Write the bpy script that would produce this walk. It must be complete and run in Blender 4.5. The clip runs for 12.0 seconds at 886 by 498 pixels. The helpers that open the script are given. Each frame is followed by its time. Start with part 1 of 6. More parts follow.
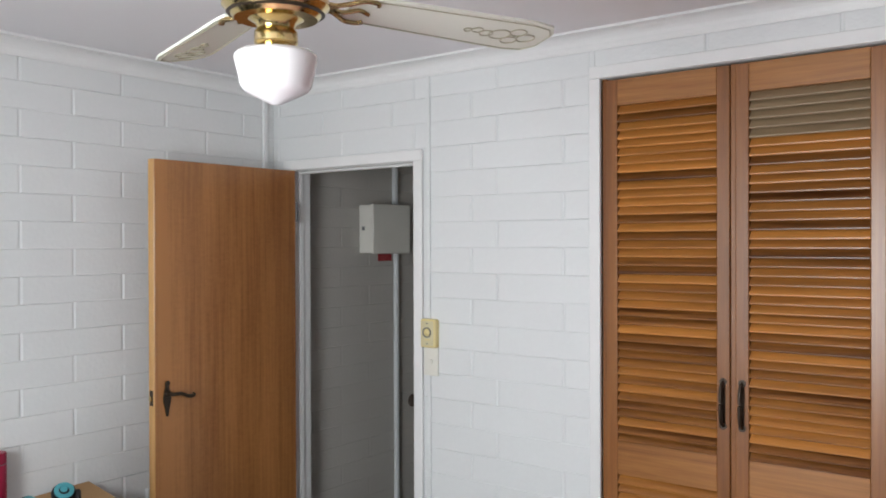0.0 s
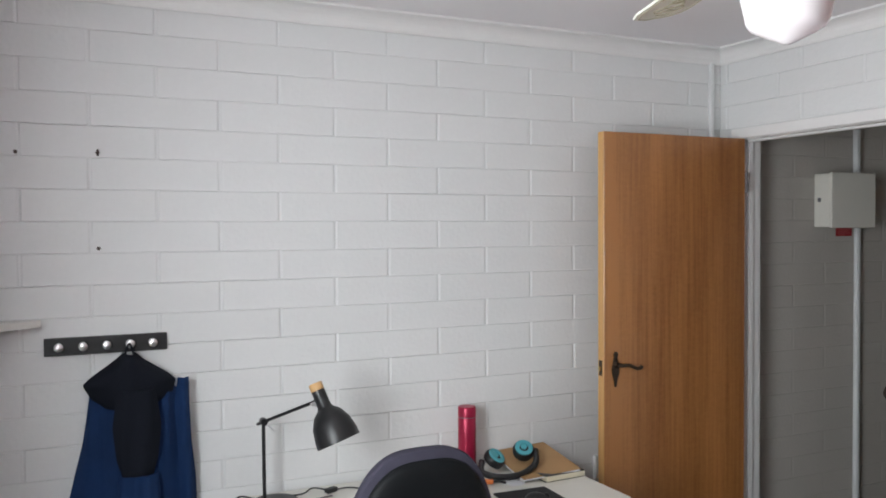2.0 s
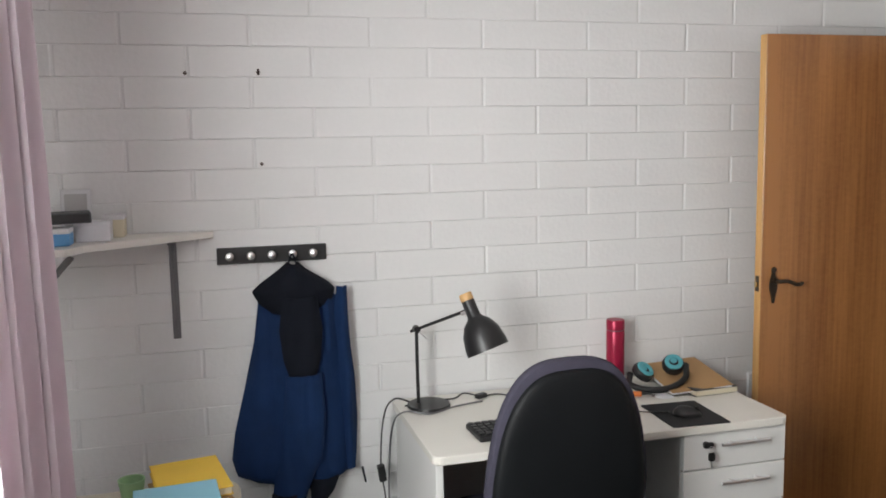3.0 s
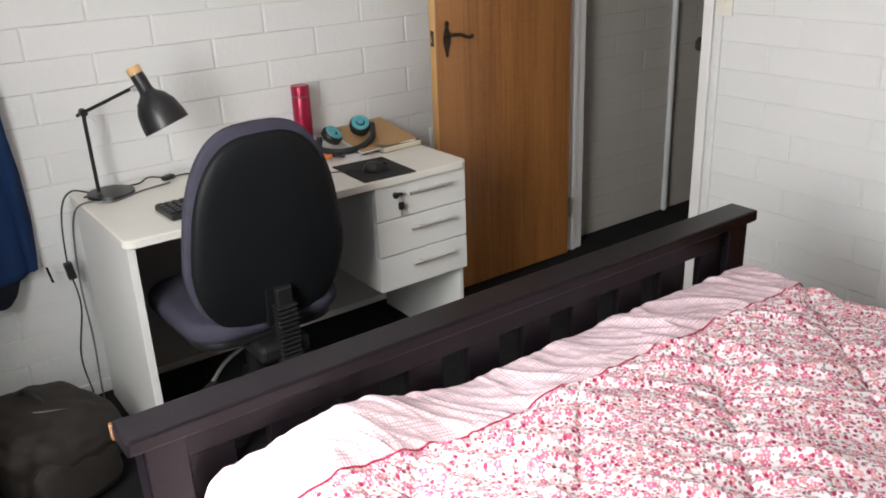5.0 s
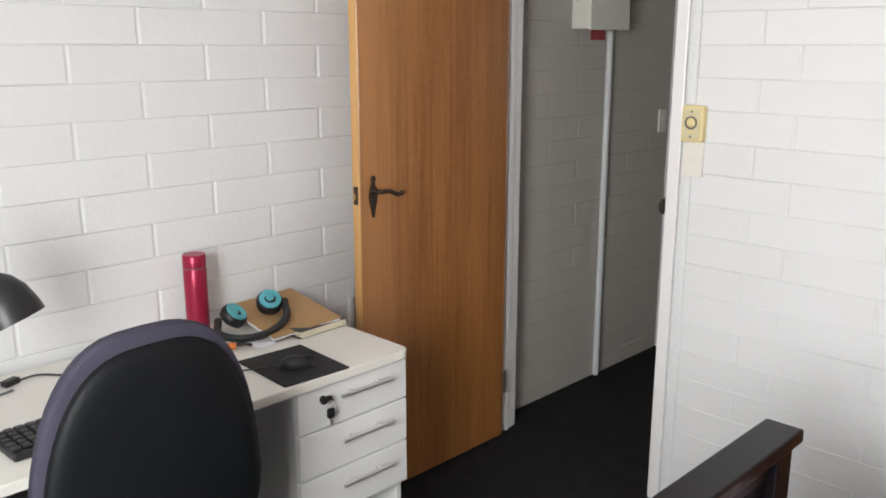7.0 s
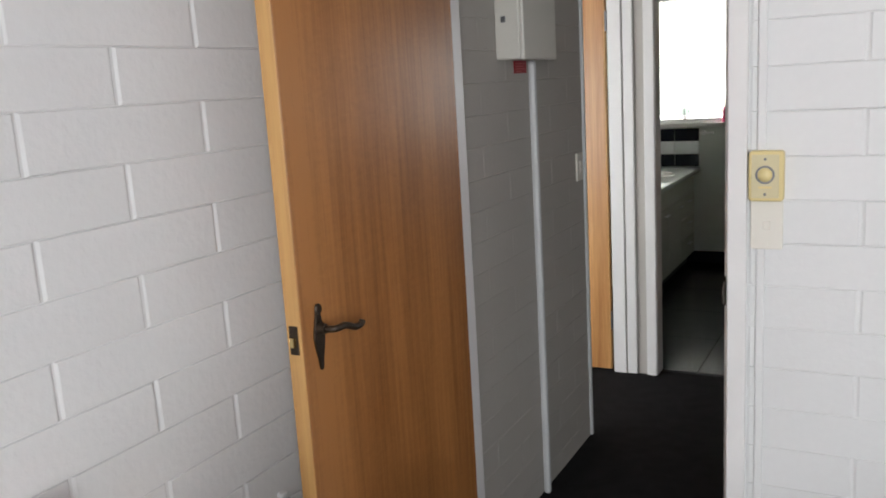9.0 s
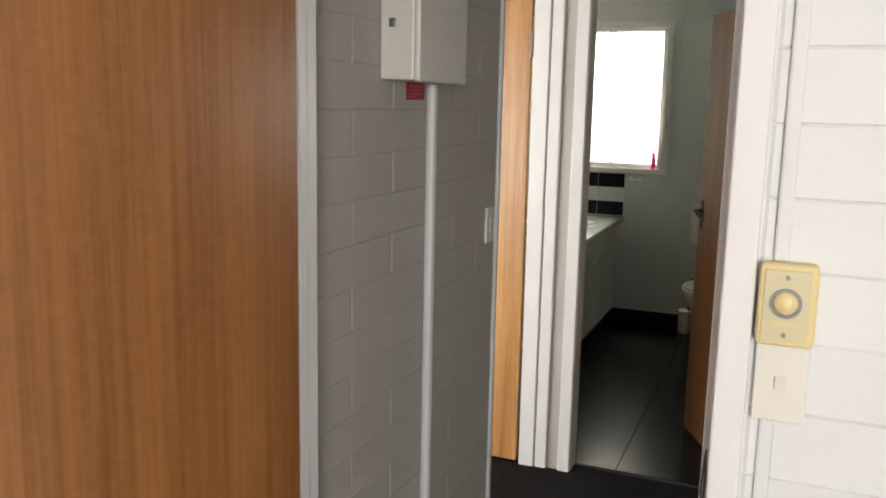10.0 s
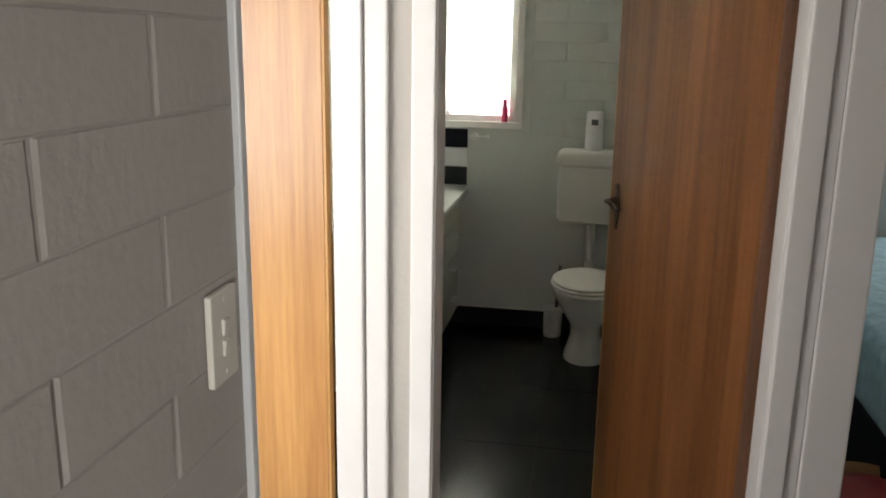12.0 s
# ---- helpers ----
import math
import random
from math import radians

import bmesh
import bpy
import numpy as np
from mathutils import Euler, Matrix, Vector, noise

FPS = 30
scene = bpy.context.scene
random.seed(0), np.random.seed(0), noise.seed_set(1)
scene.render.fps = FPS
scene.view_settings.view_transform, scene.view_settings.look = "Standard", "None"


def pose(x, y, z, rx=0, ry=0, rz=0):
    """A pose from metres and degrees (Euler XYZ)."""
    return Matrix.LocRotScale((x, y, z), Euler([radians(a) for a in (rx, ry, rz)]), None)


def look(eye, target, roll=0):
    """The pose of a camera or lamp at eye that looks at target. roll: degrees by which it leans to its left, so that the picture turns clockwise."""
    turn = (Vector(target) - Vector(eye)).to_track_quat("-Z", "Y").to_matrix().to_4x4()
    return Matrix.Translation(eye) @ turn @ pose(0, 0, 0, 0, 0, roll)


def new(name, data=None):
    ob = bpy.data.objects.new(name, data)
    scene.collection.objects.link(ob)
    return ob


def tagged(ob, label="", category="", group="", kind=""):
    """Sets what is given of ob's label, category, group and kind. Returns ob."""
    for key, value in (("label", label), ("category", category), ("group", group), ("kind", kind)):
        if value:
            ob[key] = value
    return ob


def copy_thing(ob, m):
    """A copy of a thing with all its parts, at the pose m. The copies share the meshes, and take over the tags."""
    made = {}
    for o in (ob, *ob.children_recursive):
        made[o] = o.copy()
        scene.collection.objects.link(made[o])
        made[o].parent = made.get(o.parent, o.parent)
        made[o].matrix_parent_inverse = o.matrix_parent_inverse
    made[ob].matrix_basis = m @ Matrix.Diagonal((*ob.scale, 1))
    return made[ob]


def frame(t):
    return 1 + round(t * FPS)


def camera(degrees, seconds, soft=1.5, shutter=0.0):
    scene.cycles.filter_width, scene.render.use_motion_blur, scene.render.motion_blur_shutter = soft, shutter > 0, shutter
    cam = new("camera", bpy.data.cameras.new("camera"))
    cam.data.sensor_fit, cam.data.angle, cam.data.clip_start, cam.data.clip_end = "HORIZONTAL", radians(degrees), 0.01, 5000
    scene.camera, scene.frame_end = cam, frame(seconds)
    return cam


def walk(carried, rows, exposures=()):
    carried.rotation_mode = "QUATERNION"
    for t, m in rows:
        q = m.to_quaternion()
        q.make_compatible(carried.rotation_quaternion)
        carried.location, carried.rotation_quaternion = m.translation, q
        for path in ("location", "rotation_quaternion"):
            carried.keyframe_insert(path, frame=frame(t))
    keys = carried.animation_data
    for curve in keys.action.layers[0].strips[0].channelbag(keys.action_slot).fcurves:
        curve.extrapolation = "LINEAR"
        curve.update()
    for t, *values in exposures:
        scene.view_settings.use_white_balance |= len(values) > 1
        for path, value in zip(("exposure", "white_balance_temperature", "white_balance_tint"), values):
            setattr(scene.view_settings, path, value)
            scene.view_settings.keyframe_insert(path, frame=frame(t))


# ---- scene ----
cam = camera(55.25, 12.0, soft=1.8)
walk(cam, [
    (0, pose(3.026, -2.673, 1.699, 89.66, 0.16, 37.25)),
    (0.5, pose(2.997, -2.716, 1.701, 93.13, -0.22, 44.31)),
    (1, pose(2.970, -2.736, 1.713, 94.27, -0.39, 50.16)),
    (1.5, pose(2.930, -2.730, 1.695, 92.28, -0.29, 56.67)),
    (2, pose(2.879, -2.733, 1.657, 88.61, 0.32, 64.60)),
    (2.5, pose(2.895, -2.732, 1.649, 85.60, 0.47, 72.72)),
    (2.7, pose(2.898, -2.733, 1.656, 84.29, 0.36, 74.76)),
    (4.3, pose(2.914, -2.742, 1.590, 73.13, 2.22, 62.11)),
    (4.5, pose(2.886, -2.738, 1.584, 71.13, 2.20, 59.55)),
    (5, pose(2.903, -2.708, 1.565, 68.27, 2.18, 53.63)),
    (5.5, pose(2.861, -2.663, 1.555, 67.26, 1.57, 49.76)),
    (6, pose(2.690, -2.585, 1.569, 68.21, 1.18, 47.49)),
    (6.5, pose(2.504, -2.539, 1.583, 71.97, 0.41, 45.25)),
    (7, pose(2.274, -2.497, 1.581, 76.54, -0.03, 44.70)),
    (7.2, pose(2.135, -2.462, 1.565, 77.84, 0.80, 45.16)),
    (8.0, pose(1.612, -2.478, 1.578, 78.25, 2.6, 36.6)),
    (8.8, pose(1.239, -2.150, 1.594, 78.67, 3.77, 28.73)),
    (9, look((1.189, -2.038, 1.59), (0.258, -0.31, 1.207), -3.45)),
    (9.5, look((1.077, -1.678, 1.612), (0.232, 0.097, 1.248), -0.53)),
    (10, look((0.931, -1.236, 1.604), (0.184, 0.587, 1.263), 1.19)),
    (10.5, look((0.848, -0.795, 1.59), (0.154, 1.049, 1.245), 0.79)),
    (11, look((0.718, -0.347, 1.594), (0.039, 1.5, 1.237), -0.17)),
    (11.5, look((0.534, 0.044, 1.572), (0.048, 1.94, 1.158), -0.75)),
    (12, look((0.462, 0.429, 1.56), (0.131, 2.344, 1.091), 0.91)),
], exposures=[
    (0.0, -0.68, 6400, 7),
    (0.5, -0.93, 6350, 5),
    (1.0, -1.15, 6400, 6),
    (1.5, -1.22, 6550, 7),
    (2.0, -0.72, 6450, 8),
    (2.7, -0.65, 6800, 9),
    (4.5, -0.45, 6850, 9),
    (5.5, -0.7, 6900, 9),
    (6.5, -0.6, 6850, 9),
    (7.2, -0.25, 6700, 9),
    (9.0, -0.6, 6600, 10),
    (9.5, -0.35, 6700, 10),
    (10.0, -0.28, 7200, 11),
    (10.5, -0.33, 7200, 11),
    (11.0, 0.0, 6800, 10),
    (11.5, -0.1, 7000, 11),
    (12.0, 0.1, 7100, 11),
])

# ---- sky and lamps ----
world = bpy.data.worlds.new("sky")
scene.world = world
world.use_nodes = True
wn = world.node_tree
sky = wn.nodes.new("ShaderNodeTexSky")
sky.sky_type = "NISHITA"
sky.sun_disc = False
sky.sun_elevation = radians(48)
sky.sun_rotation = radians(165)
wn.links.new(sky.outputs[0], wn.nodes["Background"].inputs["Color"])
wn.nodes["Background"].inputs["Strength"].default_value = 0.10

sun_data = bpy.data.lights.new("sun", "SUN")
sun_data.energy, sun_data.angle, sun_data.color = 3.0, radians(0.6), (1.0, 0.95, 0.88)
sun = new("sun", sun_data)
sun.matrix_basis = look((1.95, -6, 4.2), (1.75, -2.15, 0.66))


def window_lamp(name, at, target, w, h, watts, color=(1, 1, 1)):
    d = bpy.data.lights.new(name, "AREA")
    d.shape, d.size, d.size_y, d.energy, d.color = "RECTANGLE", w, h, watts, color
    ob = new(name, d)
    ob.matrix_basis = look(at, target)
    return ob


window_lamp("bedroom_daylight", (1.95, -3.29, 1.5), (1.35, -0.5, 0.85), 0.85, 1.2, 108, (0.93, 0.97, 1.0))
window_lamp("passage_daylight", (-1.68, 0.12, 1.30), (0.6, 2.2, 1.15), 2.0, 1.2, 60, (0.96, 0.98, 1.0))
# added fill light from the unseen passage end, brightens the hall's door frames
window_lamp("glazed_door_daylight", (-3.04, 1.75, 1.2), (0, 1.85, 1.1), 0.85, 1.9, 14, (1.0, 0.98, 0.95))
window_lamp("second_bedroom_daylight", (2.6, 5.07, 1.6), (2.6, 3, 1.2), 1.1, 0.9, 14, (0.95, 0.98, 1.0))
window_lamp("bathroom_daylight", (-0.3, 5.20, 1.66), (-0.3, 3, 1.5), 0.70, 0.95, 48, (1.0, 1.0, 0.97))


# ---- materials ----
def mat(name, color, rough=0.6, metal=0.0, vary=0.06, scale=6.0, bump=0.0, bscale=120.0, spec=0.5, island=False, stain=0.0):
    """Painted or plain surface: broad tone variation, fine grain, fine relief."""
    m = bpy.data.materials.new(name)
    m.use_nodes = True
    nt = m.node_tree
    b = nt.nodes["Principled BSDF"]
    b.inputs["Roughness"].default_value = rough
    b.inputs["Metallic"].default_value = metal
    b.inputs["Specular IOR Level"].default_value = spec
    tc = nt.nodes.new("ShaderNodeTexCoord")
    n1 = nt.nodes.new("ShaderNodeTexNoise")
    n1.inputs["Scale"].default_value = scale
    n1.inputs["Detail"].default_value = 6
    nt.links.new(tc.outputs["Object"], n1.inputs["Vector"])
    n2 = nt.nodes.new("ShaderNodeTexNoise")
    n2.inputs["Scale"].default_value = bscale
    n2.inputs["Detail"].default_value = 3
    nt.links.new(tc.outputs["Object"], n2.inputs["Vector"])
    add = nt.nodes.new("ShaderNodeMath")
    add.operation = "MULTIPLY_ADD"
    add.inputs[1].default_value = 0.35
    nt.links.new(n2.outputs["Fac"], add.inputs[0])
    nt.links.new(n1.outputs["Fac"], add.inputs[2])
    ramp = nt.nodes.new("ShaderNodeMapRange")
    ramp.inputs["From Min"].default_value, ramp.inputs["From Max"].default_value = 0.35, 1.0
    ramp.inputs["To Min"].default_value, ramp.inputs["To Max"].default_value = 1 - vary, 1 + vary
    nt.links.new(add.outputs[0], ramp.inputs["Value"])
    val = ramp.outputs["Result"]
    if island:
        oi = nt.nodes.new("ShaderNodeObjectInfo")
        mr = nt.nodes.new("ShaderNodeMapRange")
        mr.inputs["To Min"].default_value, mr.inputs["To Max"].default_value = 0.99, 1.01
        nt.links.new(oi.outputs["Random"], mr.inputs["Value"])
        mu = nt.nodes.new("ShaderNodeMath")
        mu.operation = "MULTIPLY"
        nt.links.new(val, mu.inputs[0])
        nt.links.new(mr.outputs["Result"], mu.inputs[1])
        val = mu.outputs[0]
    if stain:
        n3 = nt.nodes.new("ShaderNodeTexNoise")
        n3.inputs["Scale"].default_value = 2.3
        n3.inputs["Detail"].default_value = 8
        nt.links.new(tc.outputs["Object"], n3.inputs["Vector"])
        s = nt.nodes.new("ShaderNodeMapRange")
        s.inputs["From Min"].default_value, s.inputs["From Max"].default_value = 0.58, 0.75
        s.inputs["To Min"].default_value, s.inputs["To Max"].default_value = 1.0, 1.0 - stain
        nt.links.new(n3.outputs["Fac"], s.inputs["Value"])
        mu = nt.nodes.new("ShaderNodeMath")
        mu.operation = "MULTIPLY"
        nt.links.new(val, mu.inputs[0])
        nt.links.new(s.outputs["Result"], mu.inputs[1])
        val = mu.outputs[0]
    mix = nt.nodes.new("ShaderNodeVectorMath")
    mix.operation = "SCALE"
    mix.inputs[0].default_value = color
    nt.links.new(val, mix.inputs["Scale"])
    nt.links.new(mix.outputs[0], b.inputs["Base Color"])
    if bump:
        bp = nt.nodes.new("ShaderNodeBump")
        bp.inputs["Strength"].default_value = bump
        bp.inputs["Distance"].default_value = 0.004
        nt.links.new(n2.outputs["Fac"], bp.inputs["Height"])
        nt.links.new(bp.outputs[0], b.inputs["Normal"])
    return m


def wood(name, dark, light, rough=0.35, along=2, fine=70.0, wide=9.0, rnd=0.0, coat=0.0, planks=0.0):
    """Timber with the grain along one axis of the object: bands, fine pores and, for pieces, a tone of their own."""
    m = bpy.data.materials.new(name)
    m.use_nodes = True
    nt = m.node_tree
    b = nt.nodes["Principled BSDF"]
    b.inputs["Roughness"].default_value = rough
    b.inputs["Coat Weight"].default_value = coat
    b.inputs["Coat Roughness"].default_value = 0.25
    tc = nt.nodes.new("ShaderNodeTexCoord")
    oi = nt.nodes.new("ShaderNodeObjectInfo")
    off = nt.nodes.new("ShaderNodeVectorMath")
    off.operation = "SCALE"
    off.inputs[0].default_value = (3.1, 7.7, 5.3)
    nt.links.new(oi.outputs["Random"], off.inputs["Scale"])
    sh = nt.nodes.new("ShaderNodeVectorMath")
    sh.operation = "ADD"
    nt.links.new(tc.outputs["Object"], sh.inputs[0])
    nt.links.new(off.outputs[0], sh.inputs[1])
    outs = []
    for sc, stretch in ((wide, 0.06), (fine, 0.03), (fine * 3, 0.05)):
        mp = nt.nodes.new("ShaderNodeMapping")
        s = [sc, sc, sc]
        s[along] = sc * stretch
        mp.inputs["Scale"].default_value = s
        nt.links.new(sh.outputs[0], mp.inputs["Vector"])
        n = nt.nodes.new("ShaderNodeTexNoise")
        n.inputs["Scale"].default_value = 1.0
        n.inputs["Detail"].default_value = 4
        n.inputs["Distortion"].default_value = 0.3
        nt.links.new(mp.outputs[0], n.inputs["Vector"])
        outs.append(n.outputs["Fac"])
    m1 = nt.nodes.new("ShaderNodeMath")
    m1.operation = "MULTIPLY_ADD"
    m1.inputs[1].default_value = 0.55
    nt.links.new(outs[1], m1.inputs[0])
    nt.links.new(outs[0], m1.inputs[2])
    m2 = nt.nodes.new("ShaderNodeMath")
    m2.operation = "MULTIPLY_ADD"
    m2.inputs[1].default_value = 0.3
    nt.links.new(outs[2], m2.inputs[0])
    nt.links.new(m1.outputs[0], m2.inputs[2])
    m3 = nt.nodes.new("ShaderNodeMath")
    m3.operation = "MULTIPLY_ADD"
    m3.inputs[1].default_value = rnd
    nt.links.new(oi.outputs["Random"], m3.inputs[0])
    nt.links.new(m2.outputs[0], m3.inputs[2])
    if planks:
        sp = nt.nodes.new("ShaderNodeSeparateXYZ")
        nt.links.new(tc.outputs["Object"], sp.inputs[0])
        pk = nt.nodes.new("ShaderNodeMath")
        pk.operation = "MULTIPLY"
        pk.inputs[1].default_value = 10.5
        nt.links.new(sp.outputs[1], pk.inputs[0])
        fl = nt.nodes.new("ShaderNodeMath")
        fl.operation = "FLOOR"
        nt.links.new(pk.outputs[0], fl.inputs[0])
        wn_ = nt.nodes.new("ShaderNodeTexWhiteNoise")
        wn_.noise_dimensions = "1D"
        nt.links.new(fl.outputs[0], wn_.inputs["W"])
        ma = nt.nodes.new("ShaderNodeMath")
        ma.operation = "MULTIPLY_ADD"
        ma.inputs[1].default_value = planks
        nt.links.new(wn_.outputs["Value"], ma.inputs[0])
        nt.links.new(m3.outputs[0], ma.inputs[2])
        m3 = ma
        fm = nt.nodes.new("ShaderNodeMapping")
        fm.inputs["Scale"].default_value = (60, 34, 75)
        nt.links.new(tc.outputs["Object"], fm.inputs["Vector"])
        fk = nt.nodes.new("ShaderNodeTexNoise")
        fk.inputs["Scale"].default_value = 1.0
        fk.inputs["Detail"].default_value = 3
        fk.inputs["Distortion"].default_value = 0.8
        nt.links.new(fm.outputs[0], fk.inputs["Vector"])
        mf = nt.nodes.new("ShaderNodeMath")
        mf.operation = "MULTIPLY_ADD"
        mf.inputs[1].default_value = 0.26
        nt.links.new(fk.outputs["Fac"], mf.inputs[0])
        mo = nt.nodes.new("ShaderNodeMath")
        mo.operation = "SUBTRACT"
        mo.inputs[1].default_value = 0.13
        nt.links.new(m3.outputs[0], mo.inputs[0])
        nt.links.new(mo.outputs[0], mf.inputs[2])
        m3 = mf
    mr = nt.nodes.new("ShaderNodeMapRange")
    mr.inputs["From Min"].default_value, mr.inputs["From Max"].default_value = 0.62 + 0.5 * planks + 0.25 * rnd, 1.2 + 0.75 * rnd
    nt.links.new(m3.outputs[0], mr.inputs["Value"])
    cm = nt.nodes.new("ShaderNodeMix")
    cm.data_type = "RGBA"
    cm.inputs["A"].default_value = (*dark, 1)
    cm.inputs["B"].default_value = (*light, 1)
    nt.links.new(mr.outputs["Result"], cm.inputs["Factor"])
    nt.links.new(cm.outputs["Result"], b.inputs["Base Color"])
    bp = nt.nodes.new("ShaderNodeBump")
    bp.inputs["Strength"].default_value = 0.12
    bp.inputs["Distance"].default_value = 0.002
    nt.links.new(outs[2], bp.inputs["Height"])
    nt.links.new(bp.outputs[0], b.inputs["Normal"])
    return m


def node_math(nt, op, a, b=None, c=None):
    """A math node; each input a number or a socket."""
    n = nt.nodes.new("ShaderNodeMath")
    n.operation = op
    for k, v in enumerate((a, b, c)):
        if v is None:
            continue
        if isinstance(v, (int, float)):
            n.inputs[k].default_value = v
        else:
            nt.links.new(v, n.inputs[k])
    return n.outputs[0]


def node_mix(nt, fac, a, b):
    n = nt.nodes.new("ShaderNodeMix")
    n.data_type = "RGBA"
    for name, v in (("Factor", fac), ("A", a), ("B", b)):
        if isinstance(v, tuple):
            n.inputs[name].default_value = (*v, 1)
        else:
            nt.links.new(v, n.inputs[name])
    return n.outputs["Result"]


def floral(name):
    """Cotton print: five-petalled blossoms with pale eyes, dark buds and small leaves scattered on white."""
    m = bpy.data.materials.new(name)
    m.use_nodes = True
    nt = m.node_tree
    b = nt.nodes["Principled BSDF"]
    b.inputs["Roughness"].default_value = 0.85
    b.inputs["Sheen Weight"].default_value = 0.15
    tc = nt.nodes.new("ShaderNodeTexCoord")
    col = (0.80, 0.72, 0.75)
    layers = ((108.0, 0.30, 0.20, 0.25, ((0.30, 0.26, 0.24), (0.62, 0.28, 0.36), (0.20, 0.16, 0.17), (0.66, 0.44, 0.44))),
              (86.0, 0.26, 0.10, 0.20, ((0.44, 0.05, 0.13), (0.24, 0.20, 0.19), (0.58, 0.16, 0.25), (0.34, 0.18, 0.21))),
              (54.0, 0.36, 0.26, 0.12, ((0.60, 0.13, 0.23), (0.66, 0.24, 0.28), (0.60, 0.19, 0.31), (0.70, 0.36, 0.38))),
              (58.0, 0.22, 0.06, 0.30, ((0.30, 0.010, 0.06), (0.24, 0.010, 0.05), (0.40, 0.03, 0.10), (0.56, 0.10, 0.20))))
    for k, (sc, rad, petal, miss, pal) in enumerate(layers):
        off = nt.nodes.new("ShaderNodeVectorMath")
        off.operation = "ADD"
        off.inputs[1].default_value = (0.37 * k, 0.21 * k, 0)
        nt.links.new(tc.outputs["Object"], off.inputs[0])
        v = nt.nodes.new("ShaderNodeTexVoronoi")
        v.voronoi_dimensions = "2D"
        v.inputs["Scale"].default_value = sc
        v.inputs["Randomness"].default_value = 0.85
        nt.links.new(off.outputs[0], v.inputs["Vector"])
        d = nt.nodes.new("ShaderNodeVectorMath")
        d.operation = "SUBTRACT"
        nt.links.new(off.outputs[0], d.inputs[0])
        nt.links.new(v.outputs["Position"], d.inputs[1])
        xyz = nt.nodes.new("ShaderNodeSeparateXYZ")
        nt.links.new(d.outputs[0], xyz.inputs[0])
        sep = nt.nodes.new("ShaderNodeSeparateColor")
        nt.links.new(v.outputs["Color"], sep.inputs[0])
        turn = node_math(nt, "MULTIPLY_ADD", node_math(nt, "ARCTAN2", xyz.outputs[1], xyz.outputs[0]), 5.0, node_math(nt, "MULTIPLY", sep.outputs[2], 6.0))
        edge = node_math(nt, "MULTIPLY_ADD", node_math(nt, "COSINE", turn), petal * rad, rad)
        size = node_math(nt, "MULTIPLY", edge, node_math(nt, "MULTIPLY_ADD", sep.outputs[1], 0.45, 0.70))
        inside = node_math(nt, "LESS_THAN", v.outputs["Distance"], size)
        there = node_math(nt, "GREATER_THAN", sep.outputs[2], miss)
        eye = node_math(nt, "LESS_THAN", v.outputs["Distance"], rad * 0.30)
        cr = nt.nodes.new("ShaderNodeValToRGB")
        cr.color_ramp.interpolation = "CONSTANT"
        el = cr.color_ramp.elements
        el[0].position, el[0].color = 0.0, (*pal[0], 1)
        el[1].position, el[1].color = 0.3, (*pal[1], 1)
        for p_, c_ in ((0.52, pal[2]), (0.76, pal[3])):
            e = el.new(p_)
            e.color = (*c_, 1)
        nt.links.new(sep.outputs[0], cr.inputs["Fac"])
        ink = cr.outputs["Color"]
        if petal > 0.15:
            ink = node_mix(nt, eye, ink, (0.76, 0.55, 0.50))
        col = node_mix(nt, node_math(nt, "MULTIPLY", inside, there), col, ink)
    nt.links.new(col, b.inputs["Base Color"])
    return m


def plaid(name):
    """Cotton check: crimson and mauve lines both ways on pale pink."""
    m = bpy.data.materials.new(name)
    m.use_nodes = True
    nt = m.node_tree
    b = nt.nodes["Principled BSDF"]
    b.inputs["Roughness"].default_value = 0.85
    tc = nt.nodes.new("ShaderNodeTexCoord")
    sep = nt.nodes.new("ShaderNodeSeparateXYZ")
    nt.links.new(tc.outputs["Object"], sep.inputs[0])
    col = (0.79, 0.70, 0.74)
    for period, shift, width, strength, ink in ((0.0140, 0.0, 0.48, 0.20, (0.62, 0.40, 0.47)), (0.0140, 0.004, 0.12, 0.60, (0.58, 0.12, 0.21)), (0.0280, 0.011, 0.07, 0.5, (0.30, 0.22, 0.30))):
        for ax in (0, 1):
            f = node_math(nt, "FRACT", node_math(nt, "DIVIDE", node_math(nt, "ADD", sep.outputs[ax], shift + 9.0), period))
            col = node_mix(nt, node_math(nt, "MULTIPLY", node_math(nt, "LESS_THAN", f, width), strength), col, ink)
    nt.links.new(col, b.inputs["Base Color"])
    return m


def sheer(name, color, through_light=0.6):
    """Thin cloth that lets light through."""
    m = bpy.data.materials.new(name)
    m.use_nodes = True
    nt = m.node_tree
    b = nt.nodes["Principled BSDF"]
    b.inputs["Base Color"].default_value = (*color, 1)
    b.inputs["Roughness"].default_value = 0.9
    tr = nt.nodes.new("ShaderNodeBsdfTranslucent")
    tr.inputs["Color"].default_value = (*color, 1)
    mx = nt.nodes.new("ShaderNodeMixShader")
    mx.inputs["Fac"].default_value = through_light
    nt.links.new(b.outputs[0], mx.inputs[1])
    nt.links.new(tr.outputs[0], mx.inputs[2])
    nt.links.new(mx.outputs[0], nt.nodes["Material Output"].inputs["Surface"])
    return m


